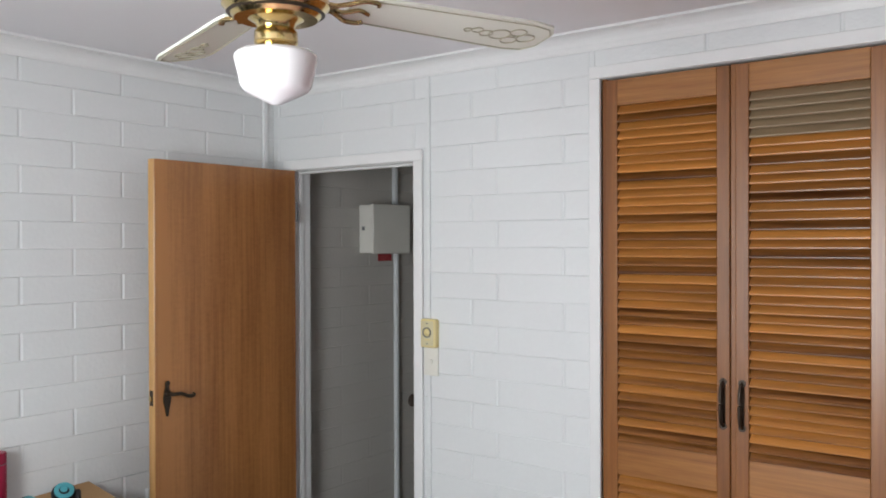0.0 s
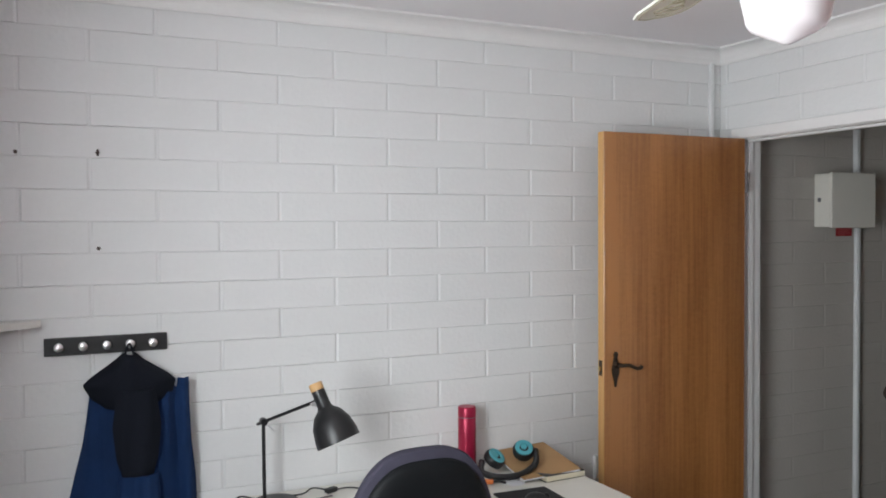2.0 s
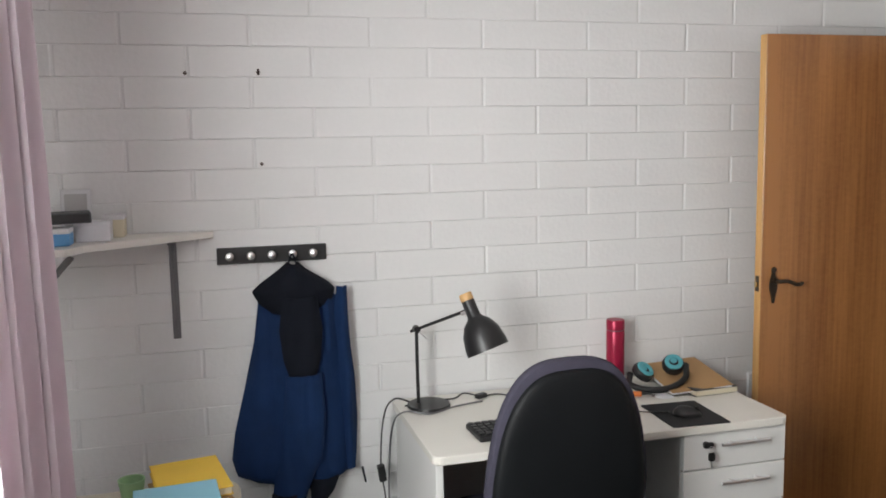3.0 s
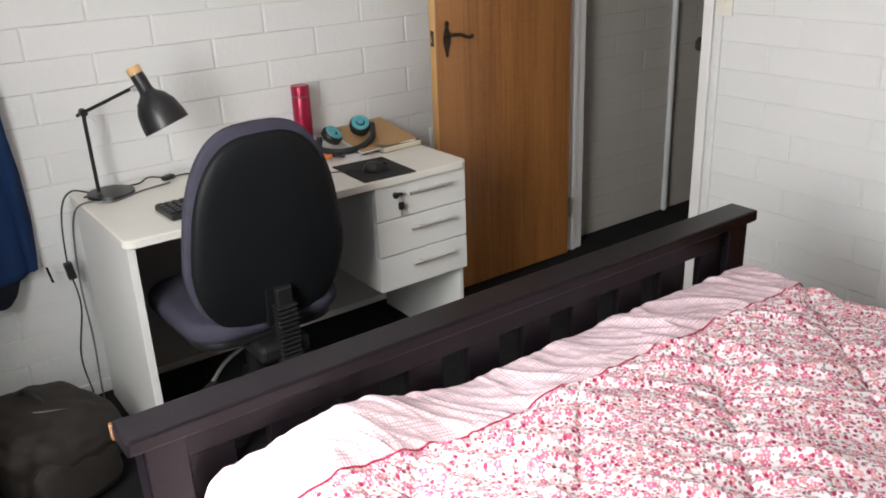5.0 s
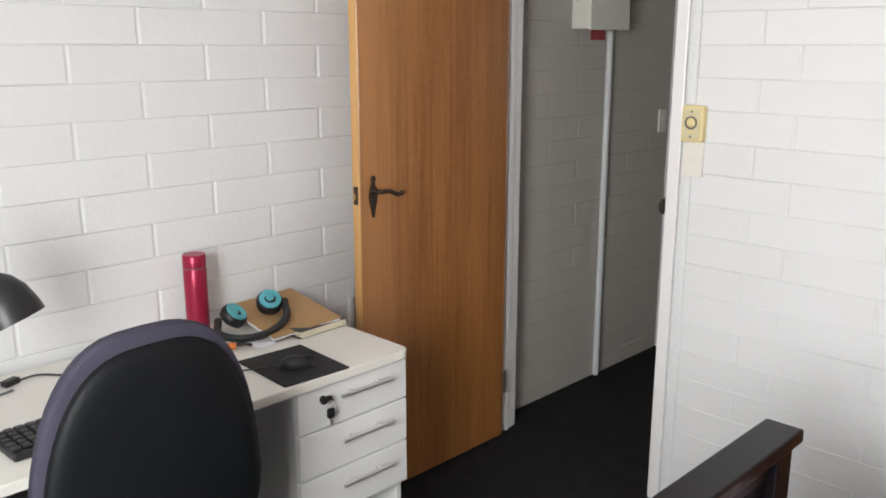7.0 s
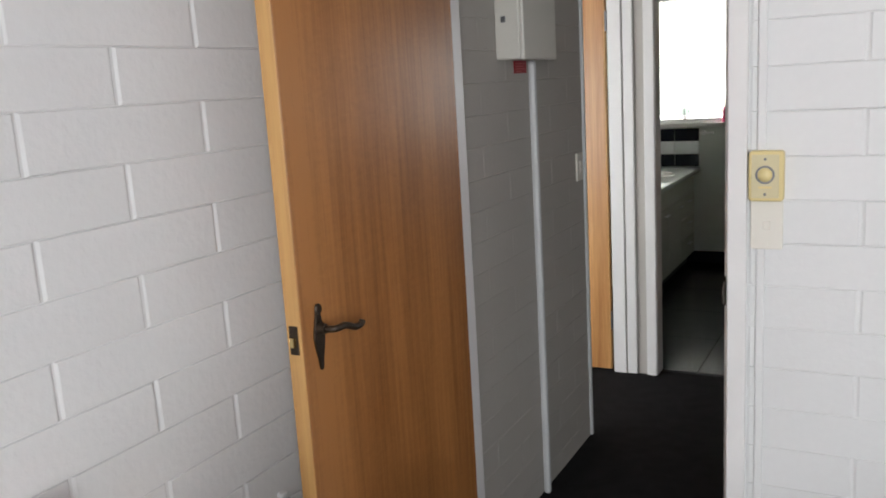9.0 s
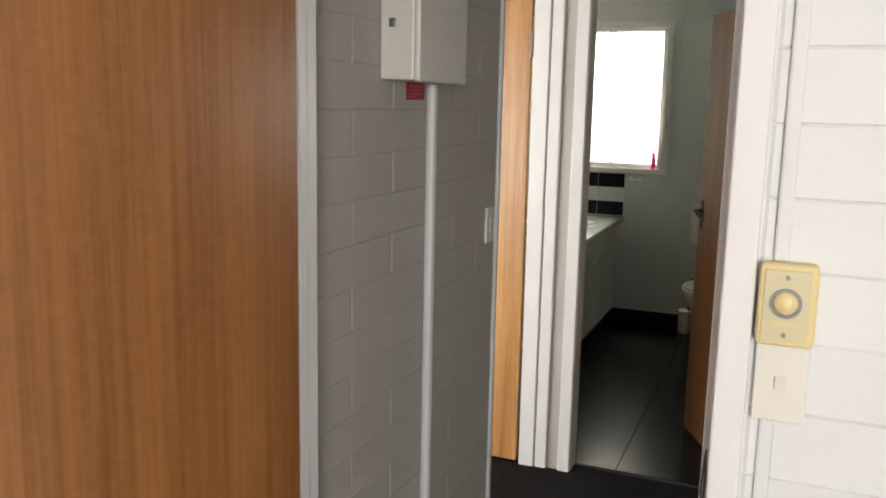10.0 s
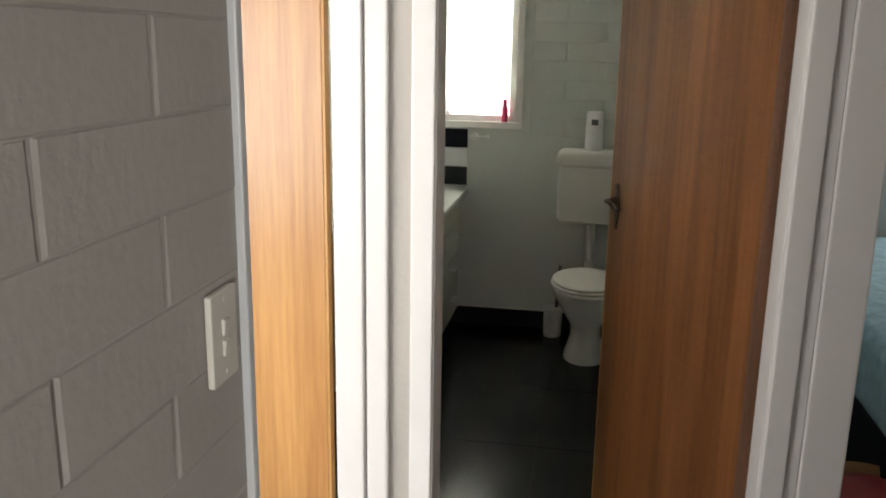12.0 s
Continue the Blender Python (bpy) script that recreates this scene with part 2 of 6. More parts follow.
PAINT = mat("white_block_paint", (0.74, 0.745, 0.74), 0.62, vary=0.035, scale=3, bump=0.35, bscale=60, island=True, stain=0.05)
# white block paint again, the hall's shade darkened into the colour
PAINT_HALL_SHADE = mat("shaded_white_block_paint", (0.47, 0.445, 0.41), 0.6, vary=0.04, scale=3, bump=0.35, bscale=60, island=True, stain=0.06)
PAINT_BATH = mat("pale_green_white_paint", (0.67, 0.70, 0.67), 0.5, vary=0.03, scale=3, bump=0.2, bscale=70, island=True)
CEIL = mat("ceiling_paint", (0.87, 0.84, 0.855), 0.8, vary=0.02, scale=2, bump=0.1, bscale=200)
TRIM = mat("white_gloss_paint", (0.80, 0.79, 0.78), 0.32, vary=0.03, scale=8, bump=0.06, bscale=60)
CARPET = mat("charcoal_carpet", (0.017, 0.0165, 0.017), 0.95, vary=0.3, scale=14, bump=0.9, bscale=420, spec=0.1)
DOORWOOD = wood("door_veneer", (0.235, 0.088, 0.025), (0.42, 0.18, 0.055), 0.32, along=2, wide=11, coat=0.25, planks=0.22)
DOOREDGE = wood("door_edge_pine", (0.45, 0.22, 0.07), (0.68, 0.40, 0.15), 0.4, along=2)
SLATWOOD = wood("cedar_slat", (0.075, 0.022, 0.005), (0.56, 0.225, 0.048), 0.34, along=0, wide=20, rnd=0.7, coat=0.2)
FADEDSLAT = wood("faded_grey_slat", (0.20, 0.13, 0.07), (0.34, 0.24, 0.14), 0.45, along=0, wide=20, rnd=0.3)
STILEWOOD = wood("cedar_stile", (0.15, 0.05, 0.014), (0.34, 0.135, 0.037), 0.36, along=2, coat=0.2)
RAILWOOD = wood("cedar_rail", (0.17, 0.06, 0.016), (0.46, 0.20, 0.055), 0.36, along=0, coat=0.2)
BEDWOOD = mat("dark_espresso_timber", (0.0070, 0.0052, 0.0076), 0.36, vary=0.2, scale=10, bump=0.08, bscale=90, spec=0.3)
RAWWOOD = mat("bare_timber_corner", (0.16, 0.075, 0.03), 0.6)
DESKTOP = mat("warm_white_melamine", (0.74, 0.72, 0.66), 0.38, vary=0.02)
DESKSIDE = mat("white_melamine", (0.74, 0.74, 0.72), 0.4, vary=0.02)
GREYPANEL = mat("grey_back_panel", (0.42, 0.42, 0.42), 0.5)
CHROME = mat("chrome", (0.82, 0.82, 0.83), 0.34, metal=1.0, vary=0.02)
STEEL = mat("dull_steel", (0.20, 0.20, 0.21), 0.42, metal=0.8, vary=0.1)
BRASS = mat("polished_brass", (0.74, 0.58, 0.28), 0.17, metal=1.0, vary=0.05)
BRONZE = mat("dark_bronze", (0.05, 0.035, 0.024), 0.38, metal=0.6, vary=0.2, bump=0.3, bscale=160)
ANTIQUE = mat("antique_brass", (0.42, 0.31, 0.15), 0.26, metal=1.0, vary=0.12)
OPAL = mat("opal_glass", (0.86, 0.83, 0.84), 0.15, vary=0.01)
BLADE = mat("cream_fan_blade", (0.72, 0.71, 0.62), 0.35, vary=0.03)
BLADETRIM = mat("dull_gold_line", (0.46, 0.42, 0.30), 0.4, metal=0.5)
BLACKP = mat("black_plastic", (0.012, 0.012, 0.013), 0.42, vary=0.1, bump=0.15, bscale=300)
SHELLP = mat("black_textured_plastic", (0.007, 0.008, 0.009), 0.5, vary=0.25, scale=5, bump=0.2, bscale=350, stain=0.3, spec=0.16)
FABRIC = mat("grey_purple_fabric", (0.056, 0.053, 0.076), 0.95, vary=0.15, scale=20, bump=0.5, bscale=600, spec=0.2)
LAMPB = mat("matte_black_metal", (0.013, 0.013, 0.014), 0.38, vary=0.1)
LAMPW = mat("pale_beech", (0.62, 0.38, 0.17), 0.5, vary=0.12, scale=40)
REDM = mat("red_metallic", (0.34, 0.012, 0.05), 0.32, metal=0.35, vary=0.05)
NAVY = mat("navy_softshell", (0.007, 0.026, 0.085), 0.8, vary=0.25, scale=8, bump=0.4, bscale=350, spec=0.2)
BLACKC = mat("black_softshell", (0.006, 0.008, 0.014), 0.85, vary=0.2, scale=8, bump=0.4, bscale=350, spec=0.2)
BAGC = mat("dark_brown_nylon", (0.017, 0.0125, 0.010), 0.7, vary=0.3, scale=12, bump=0.5, bscale=260)
IVORY = mat("aged_ivory_plastic", (0.70, 0.58, 0.28), 0.4, vary=0.05)
IVORYD = mat("ivory_button_plate", (0.62, 0.55, 0.34), 0.4, vary=0.06)
WHITEP = mat("white_plastic", (0.76, 0.75, 0.71), 0.35, vary=0.02)
SWITCHP = mat("cream_switch_plastic", (0.77, 0.745, 0.67), 0.35, vary=0.02)
PVC = mat("grey_white_conduit", (0.66, 0.67, 0.68), 0.45, vary=0.04)
METERB = mat("cream_enamel_box", (0.68, 0.66, 0.60), 0.4, vary=0.04)
REDL = mat("red_label", (0.33, 0.012, 0.02), 0.5)
REDD = mat("red_label_print", (0.50, 0.10, 0.10), 0.5)
TILEB = mat("charcoal_floor_tile", (0.0065, 0.0075, 0.0095), 0.22, vary=0.15, scale=9, bump=0.03, bscale=60, island=True, spec=0.2)
GROUT = mat("dark_grout", (0.045, 0.045, 0.045), 0.9)
TILEK = mat("black_gloss_tile", (0.006, 0.008, 0.016), 0.3, spec=0.25)
TILEW = mat("white_gloss_tile", (0.72, 0.73, 0.74), 0.12)
PORC = mat("white_porcelain", (0.74, 0.76, 0.73), 0.12, vary=0.01)
LAMIN = mat("cream_vanity_laminate", (0.58, 0.57, 0.50), 0.4, vary=0.02)
CARD = mat("kraft_card", (0.42, 0.25, 0.11), 0.75, vary=0.08)
PAPER = mat("cream_paper", (0.72, 0.66, 0.50), 0.8)
PAPERW = mat("white_paper", (0.75, 0.75, 0.77), 0.8)
TEAL = mat("teal_plastic", (0.10, 0.42, 0.48), 0.35)
ORANGE = mat("orange_plastic", (0.75, 0.20, 0.04), 0.45)
PADC = mat("black_mouse_mat", (0.010, 0.010, 0.012), 0.8, vary=0.2, scale=20)
TABLEP = mat("offwhite_moulded_plastic", (0.54, 0.50, 0.42), 0.5, vary=0.04, bump=0.2, bscale=180)
BASKET = mat("translucent_grey_plastic", (0.30, 0.32, 0.33), 0.4, vary=0.06)
YELLOW = mat("yellow_cover", (0.70, 0.46, 0.05), 0.5)
BLUEC = mat("pale_blue_cover", (0.20, 0.42, 0.52), 0.5)
REDC = mat("dark_red_cover", (0.30, 0.03, 0.03), 0.5)
GREENC = mat("green_cover", (0.25, 0.42, 0.22), 0.5)
BOXBLUE = mat("blue_carton", (0.10, 0.32, 0.60), 0.5)
DARKGREY = mat("dark_grey_carton", (0.06, 0.065, 0.07), 0.5)
SHELFM = mat("white_shelf_laminate", (0.72, 0.70, 0.66), 0.4)
FLORAL = floral("floral_cotton")
PLAID = plaid("pink_check_cotton")
PIPING = mat("crimson_piping", (0.42, 0.01, 0.06), 0.7)
CURTAIN = sheer("pale_mauve_curtain", (0.74, 0.66, 0.70), 0.18)
NETC = sheer("white_net_curtain", (0.60, 0.61, 0.56), 0.7)
NETT = sheer("coloured_net_border", (0.34, 0.40, 0.36), 0.6)
PINKP = mat("pink_plastic", (0.85, 0.06, 0.22), 0.4)
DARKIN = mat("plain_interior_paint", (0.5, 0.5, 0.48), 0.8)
BEDBLUE = mat("blue_green_bedspread", (0.30, 0.46, 0.52), 0.9, vary=0.3, scale=20)
SPOT = mat("wall_plug_hole", (0.08, 0.06, 0.05), 0.8)


# ---- mesh tools ----
def root(name, at, label, category, group="", kind=""):
    ob = new(name)
    ob.location = at
    ob.empty_display_size = 0.1
    return tagged(ob, label, category, group, kind)


def part(name, bm, material, parent=None, label="", smooth=False):
    """Link a bmesh as one mesh object, under a thing or part where given."""
    me = bpy.data.meshes.new(name)
    bm.to_mesh(me)
    bm.free()
    me.materials.append(material)
    if smooth:
        me.shade_smooth()
        try:
            me.set_sharp_from_angle(angle=radians(40))
        except AttributeError:
            pass
    ob = new(name, me)
    if parent is not None:
        place_under(ob, parent)
    if label:
        ob["label"] = label
    return ob


def base_of(ob):
    m = ob.matrix_basis.copy()
    while ob.parent is not None:
        m = ob.parent.matrix_basis @ ob.matrix_parent_inverse @ m
        ob = ob.parent
    return m


def place_under(ob, parent):
    ob.parent = parent
    ob.matrix_parent_inverse = base_of(parent).inverted()


def B(a, b, bev=0.0, seg=2, bm=None):
    """A box from corner a to corner b, its edges rounded."""
    own = bmesh.new()
    bmesh.ops.create_cube(own, size=1)
    for v in own.verts:
        v.co = Vector([a[i] + (v.co[i] + 0.5) * (b[i] - a[i]) for i in range(3)])
    if bev:
        bmesh.ops.bevel(own, geom=own.edges[:], offset=bev, segments=seg, affect="EDGES", profile=0.5)
    return own if bm is None else joined(bm, own)


def joined(bm, other):
    tmp = bpy.data.meshes.new("tmp")
    other.to_mesh(tmp)
    other.free()
    bm.from_mesh(tmp)
    bpy.data.meshes.remove(tmp)
    return bm


def moved(bm, m):
    bmesh.ops.transform(bm, matrix=m, verts=bm.verts[:])
    return bm


def C(p, q, r, seg=16, r2=None, bm=None, bev=0.0):
    """A rod or cone from p to q."""
    p, q = Vector(p), Vector(q)
    own = bmesh.new()
    bmesh.ops.create_cone(own, cap_ends=True, segments=seg, radius1=r, radius2=r if r2 is None else r2, depth=(q - p).length)
    if bev:
        rim = [e for e in own.edges if abs(e.verts[0].co.z - e.verts[1].co.z) < 1e-6]
        bmesh.ops.bevel(own, geom=rim, offset=bev, segments=2, affect="EDGES", profile=0.5)
    turn = (q - p).to_track_quat("Z", "Y").to_matrix().to_4x4()
    moved(own, Matrix.Translation((p + q) / 2) @ turn)
    return own if bm is None else joined(bm, own)


def LATHE(profile, at, seg=32):
    """A turned shape about the vertical through at; profile: (radius, height)."""
    bm = bmesh.new()
    rings = []
    for r, z in profile:
        rings.append([bm.verts.new((at[0] + r * math.cos(2 * math.pi * k / seg), at[1] + r * math.sin(2 * math.pi * k / seg), at[2] + z)) for k in range(seg)] if r > 1e-5 else [bm.verts.new((at[0], at[1], at[2] + z))])
    for a, b in zip(rings, rings[1:]):
        for k in range(seg):
            i, j = k, (k + 1) % seg
            if len(a) == 1 and len(b) == 1:
                continue
            if len(a) == 1:
                bm.faces.new((a[0], b[j], b[i]))
            elif len(b) == 1:
                bm.faces.new((a[i], a[j], b[0]))
            else:
                bm.faces.new((a[i], a[j], b[j], b[i]))
    bmesh.ops.recalc_face_normals(bm, faces=bm.faces[:])
    return bm


def TUBE(pts, r, seg=8, bm=None):
    """A round cord through the points."""
    own = bmesh.new()
    pts = [Vector(p) for p in pts]
    rings = []
    for i, p in enumerate(pts):
        d = (pts[min(i + 1, len(pts) - 1)] - pts[max(i - 1, 0)]).normalized()
        m = d.to_track_quat("Z", "Y").to_matrix()
        rings.append([own.verts.new(p + m @ Vector((r * math.cos(2 * math.pi * k / seg), r * math.sin(2 * math.pi * k / seg), 0))) for k in range(seg)])
    for a, b in zip(rings, rings[1:]):
        for k in range(seg):
            own.faces.new((a[k], a[(k + 1) % seg], b[(k + 1) % seg], b[k]))
    own.faces.new(rings[0][::-1])
    own.faces.new(rings[-1])
    return own if bm is None else joined(bm, own)


def CURVE(ctrl, n=8):
    """Points of a smooth line through the control points."""
    c = [Vector(p) for p in ctrl]
    c = [2 * c[0] - c[1]] + c + [2 * c[-1] - c[-2]]
    out = []
    for i in range(1, len(c) - 2):
        for k in range(n):
            t = k / n
            a, b, d, e = c[i - 1], c[i], c[i + 1], c[i + 2]
            out.append(0.5 * (2 * b + (d - a) * t + (2 * a - 5 * b + 4 * d - e) * t * t + (3 * b - a - 3 * d + e) * t ** 3))
    return out + [c[-2]]


def PRISM(outline, lo, hi, axis=2, bev=0.0, seg=2):
    """An outline (2D) given thickness along an axis."""
    own = bmesh.new()
    def at(p, h):
        q = [p[0], p[1]]
        q.insert(axis, h)
        return q
    f = own.faces.new([own.verts.new(at(p, lo)) for p in outline])
    r = bmesh.ops.extrude_face_region(own, geom=[f])
    d = [0, 0, 0]
    d[axis] = hi - lo
    bmesh.ops.translate(own, vec=d, verts=[g for g in r["geom"] if isinstance(g, bmesh.types.BMVert)])
    bmesh.ops.recalc_face_normals(own, faces=own.faces[:])
    if bev:
        rim = [e for e in own.edges if abs(e.verts[0].co[axis] - e.verts[1].co[axis]) < 1e-6]
        bmesh.ops.bevel(own, geom=rim, offset=bev, segments=seg, affect="EDGES", profile=0.5)
    return own


def ROUND(x0, x1, y0, y1, r, n=5):
    """Outline of a rectangle with round corners."""
    out = []
    for cx, cy, a in ((x1 - r, y1 - r, 0), (x0 + r, y1 - r, 90), (x0 + r, y0 + r, 180), (x1 - r, y0 + r, 270)):
        for k in range(n + 1):
            t = radians(a + 90 * k / n)
            out.append((cx + r * math.cos(t), cy + r * math.sin(t)))
    return out


def structure(name, bm, material, label=""):
    return tagged(part(name, bm, material), label or name.replace("_", " "), "structure", kind="structure")


# ---- the structure ----
CH = 2.435          # ceiling height
COURSE, BLOCK = 0.1, 0.402
BED0 = 0.085        # height of the lowest bed joint

structure("floor", B((-3.1, -3.5, -0.1), (4.3, 2.33, 0)), CARPET, "charcoal loop-pile carpet over the bedroom and hall")
structure("ceiling", B((-3.1, -3.5, CH), (4.3, 5.4, CH + 0.08)), CEIL, "flat painted plaster ceiling")


def slab(name, a, b, material, label):
    return structure(name, B(a, b), material, label)


wall_a = slab("wall_west", (-0.11, -3.46, 0), (0, 0.0, CH), PAINT, "white painted concrete block wall behind the desk")
wb = B((0, 0, 0), (0.11, 0.1, CH))
B((0.11, 0, 2.05), (0.868, 0.1, CH), bm=wb)
B((0.868, 0, 0), (1.685, 0.1, CH), bm=wb)
B((1.685, 0, 2.269), (3.51, 0.1, CH), bm=wb)
B((3.51, 0, 0), (4.3, 0.1, CH), bm=wb)
wall_b = structure("wall_north", wb, PAINT, "white painted block wall with the doorway and wardrobe")
slab("wall_east", (4.2, -3.46, 0), (4.3, 0, CH), PAINT, "plain white bedroom wall")
ww = B((0, -3.46, 0), (1.4, -3.35, CH))
B((2.5, -3.46, 0), (4.2, -3.35, CH), bm=ww)
B((1.4, -3.46, 0), (2.5, -3.35, 0.85), bm=ww)
B((1.4, -3.46, 2.15), (2.5, -3.35, CH), bm=ww)
structure("wall_south", ww, PAINT, "white bedroom wall with the wide window")
# hall and passage walls: white, with the dimness put into their colour
wall_h = slab("wall_hall", (-0.08, 0.1, 0), (0.031, 1.405, CH), PAINT_HALL_SHADE, "white painted block wall of the hall, shade put into its colour")
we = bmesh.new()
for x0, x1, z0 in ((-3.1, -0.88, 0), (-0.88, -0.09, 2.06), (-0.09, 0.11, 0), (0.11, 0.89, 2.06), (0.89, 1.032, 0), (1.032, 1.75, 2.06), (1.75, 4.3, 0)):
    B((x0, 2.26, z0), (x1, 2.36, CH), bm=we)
structure("wall_hall_end", we, PAINT_HALL_SHADE, "painted end wall of the hall with three doorways")
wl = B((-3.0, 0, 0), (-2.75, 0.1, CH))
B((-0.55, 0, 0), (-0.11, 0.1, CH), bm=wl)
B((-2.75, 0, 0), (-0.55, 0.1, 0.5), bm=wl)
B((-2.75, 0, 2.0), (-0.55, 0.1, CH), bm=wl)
structure("wall_passage", wl, PAINT_HALL_SHADE, "painted wall of the side passage with a window")
# unseen end wall; its opening is added to hold the fill lamp
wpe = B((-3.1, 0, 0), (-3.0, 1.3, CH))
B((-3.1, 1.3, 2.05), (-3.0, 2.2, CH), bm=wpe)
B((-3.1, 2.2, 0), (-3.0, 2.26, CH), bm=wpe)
structure("wall_passage_end", wpe, PAINT_HALL_SHADE, "unseen end wall of the side passage with an added opening for fill light")
slab("wall_hall_east", (1.75, 0.62, 0), (1.85, 2.26, CH), PAINT_HALL_SHADE, "plain wall at the far side of the hall")
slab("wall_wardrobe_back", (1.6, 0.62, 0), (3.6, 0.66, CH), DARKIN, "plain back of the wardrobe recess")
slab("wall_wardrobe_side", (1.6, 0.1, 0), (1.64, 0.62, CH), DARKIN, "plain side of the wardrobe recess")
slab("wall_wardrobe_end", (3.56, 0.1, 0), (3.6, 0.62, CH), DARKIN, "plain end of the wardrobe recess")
# bathroom
BY = 5.06
wf = B((-0.9, BY, 0), (-0.68, BY + 0.1, CH))
B((0.047, BY, 0), (2.0, BY + 0.1, CH), bm=wf)
B((3.2, BY, 0), (4.3, BY + 0.1, CH), bm=wf)
B((2.0, BY, 0), (3.2, BY + 0.1, 1.1), bm=wf)
B((2.0, BY, 2.1), (3.2, BY + 0.1, CH), bm=wf)
B((-0.68, BY, 0), (0.047, BY + 0.1, 1.155), bm=wf)
B((-0.68, BY, 2.16), (0.047, BY + 0.1, CH), bm=wf)
wall_bath = structure("wall_bathroom_far", wf, PAINT_BATH, "pale bathroom wall with the window")
slab("wall_bathroom_side", (-0.9, 2.36, 0), (-0.8, BY, CH), PAINT_BATH, "pale painted bathroom side wall")
slab("wall_bathroom_room", (0.93, 2.36, 0), (1.0, BY, CH), PAINT_BATH, "painted wall between bathroom and second bedroom")
slab("wall_second_bedroom", (4.2, 2.36, 0), (4.3, BY, CH), PAINT, "plain wall of the second bedroom")
structure("floor_bathroom", B((-0.9, 2.33, -0.1), (0.93, BY + 0.1, -0.004)), GROUT, "dark grout bed under the bathroom tiles")
structure("floor_second_bedroom", B((0.93, 2.33, -0.1), (4.3, BY + 0.1, 0.0)), CARPET, "charcoal carpet of the second bedroom")
structure("ground", B((-60, -60, -0.35), (60, 60, -0.25)), mat("dry_lawn", (0.10, 0.12, 0.05), 0.95, vary=0.3, scale=2), "grass around the house")


def cornice(name, p, q, inward, parent_label):
    """A coved ceiling moulding from p to q, standing out along inward."""
    p, q, n = Vector((*p, 0)), Vector((*q, 0)), Vector((*inward, 0))
    prof = [(0, 0), (0.062, 0), (0.062, -0.008), (0.055, -0.010)]
    for k in range(1, 6):
        a = radians(90 * k / 6)
        prof.append((0.055 - 0.045 * math.sin(a), -0.010 - 0.045 * (1 - math.cos(a))))
    prof += [(0.010, -0.056), (0.006, -0.066), (0, -0.066)]
    bm = bmesh.new()
    rows = [[bm.verts.new(e + n * d + Vector((0, 0, CH + h))) for d, h in prof] for e in (p, q)]
    for k in range(len(prof)):
        j = (k + 1) % len(prof)
        bm.faces.new((rows[0][k], rows[0][j], rows[1][j], rows[1][k]))
    bm.faces.new(rows[0])
    bm.faces.new(rows[1][::-1])
    bmesh.ops.recalc_face_normals(bm, faces=bm.faces[:])
    return structure(name, bm, TRIM, parent_label)


cornice("trim_cornice_west", (0.006, -3.35), (0.006, -0.006), (1, 0), "white coved plaster cornice over the desk wall")
cornice("trim_cornice_north", (0.004, -0.006), (4.2, -0.006), (0, -1), "white coved plaster cornice over the wardrobe wall")
cornice("trim_cornice_south", (0.0, -3.349), (4.2, -3.349), (0, 1), "white coved plaster cornice over the window wall")


def door_trim(name, x0, x1, top, y0, y1, w=0.047, sides="lr", label="white painted timber door frame"):
    """Lining, stops and architraves on both faces of a doorway in a wall along x."""
    r = root(name, ((x0 + x1) / 2, (y0 + y1) / 2, 0), label, "structure", kind="structure")
    part("jamb", B((x0 - 0.018, y0 - 0.002, 0), (x0, y1 + 0.002, top + 0.018), 0.002), TRIM, r)
    part("jamb", B((x1, y0 - 0.002, 0), (x1 + 0.018, y1 + 0.002, top + 0.018), 0.002), TRIM, r)
    part("head", B((x0, y0 - 0.002, top), (x1, y1 + 0.002, top + 0.018), 0.002), TRIM, r)
    for f0, f1 in ((y0 - 0.016, y0 - 0.002), (y1 + 0.002, y1 + 0.016)):
        if "l" in sides:
            part("architrave", B((x0 - w, f0, 0), (x0 - 0.003, f1, top + 0.003), 0.004), TRIM, r)
        if "r" in sides:
            part("architrave", B((x1 + 0.003, f0, 0), (x1 + w, f1, top + 0.003), 0.004), TRIM, r)
        part("architrave", B((x0 - w, f0, top + 0.003), (x1 + w, f1, top + w), 0.004), TRIM, r)
    return r


bed_trim = door_trim("door_frame_bedroom", 0.128, 0.85, 2.033, 0.0, 0.1)
for bm in (B((0.128, 0.035, 0), (0.138, 0.06, 2.033), 0.002), B((0.84, 0.035, 0), (0.85, 0.06, 2.033), 0.002), B((0.138, 0.035, 2.023), (0.84, 0.06, 2.033), 0.002)):
    part("stop", bm, TRIM, bed_trim)
strike = part("strike_plate", B((0.846, -0.004, 1.03), (0.8495, 0.03, 1.10), 0.001), BRONZE, bed_trim, "dark bronze strike plate")
part("lip", C((0.8465, -0.016, 1.065), (0.8495, -0.016, 1.065), 0.026, 20), BRONZE, strike)
bath_trim = door_trim("door_frame_bathroom", 0.129, 0.872, 2.04, 2.26, 2.36, 0.056)
closed_trim = door_trim("door_frame_closed_room", -0.862, -0.107, 2.04, 2.26, 2.36, 0.045, "l")
part("face", B((-0.104, 2.236, 0), (-0.036, 2.258, 2.043), 0.004), TRIM, closed_trim)
part("architrave", B((-0.030, 2.240, 0), (0.022, 2.258, 2.085), 0.006), TRIM, closed_trim)
second_trim = door_trim("door_frame_second_bedroom", 1.05, 1.735, 2.04, 2.26, 2.36, 0.094)
part("cover_strip", B((0.9295, 2.252, 0), (0.9545, 2.2592, 2.10), 0.001), TRIM, second_trim)
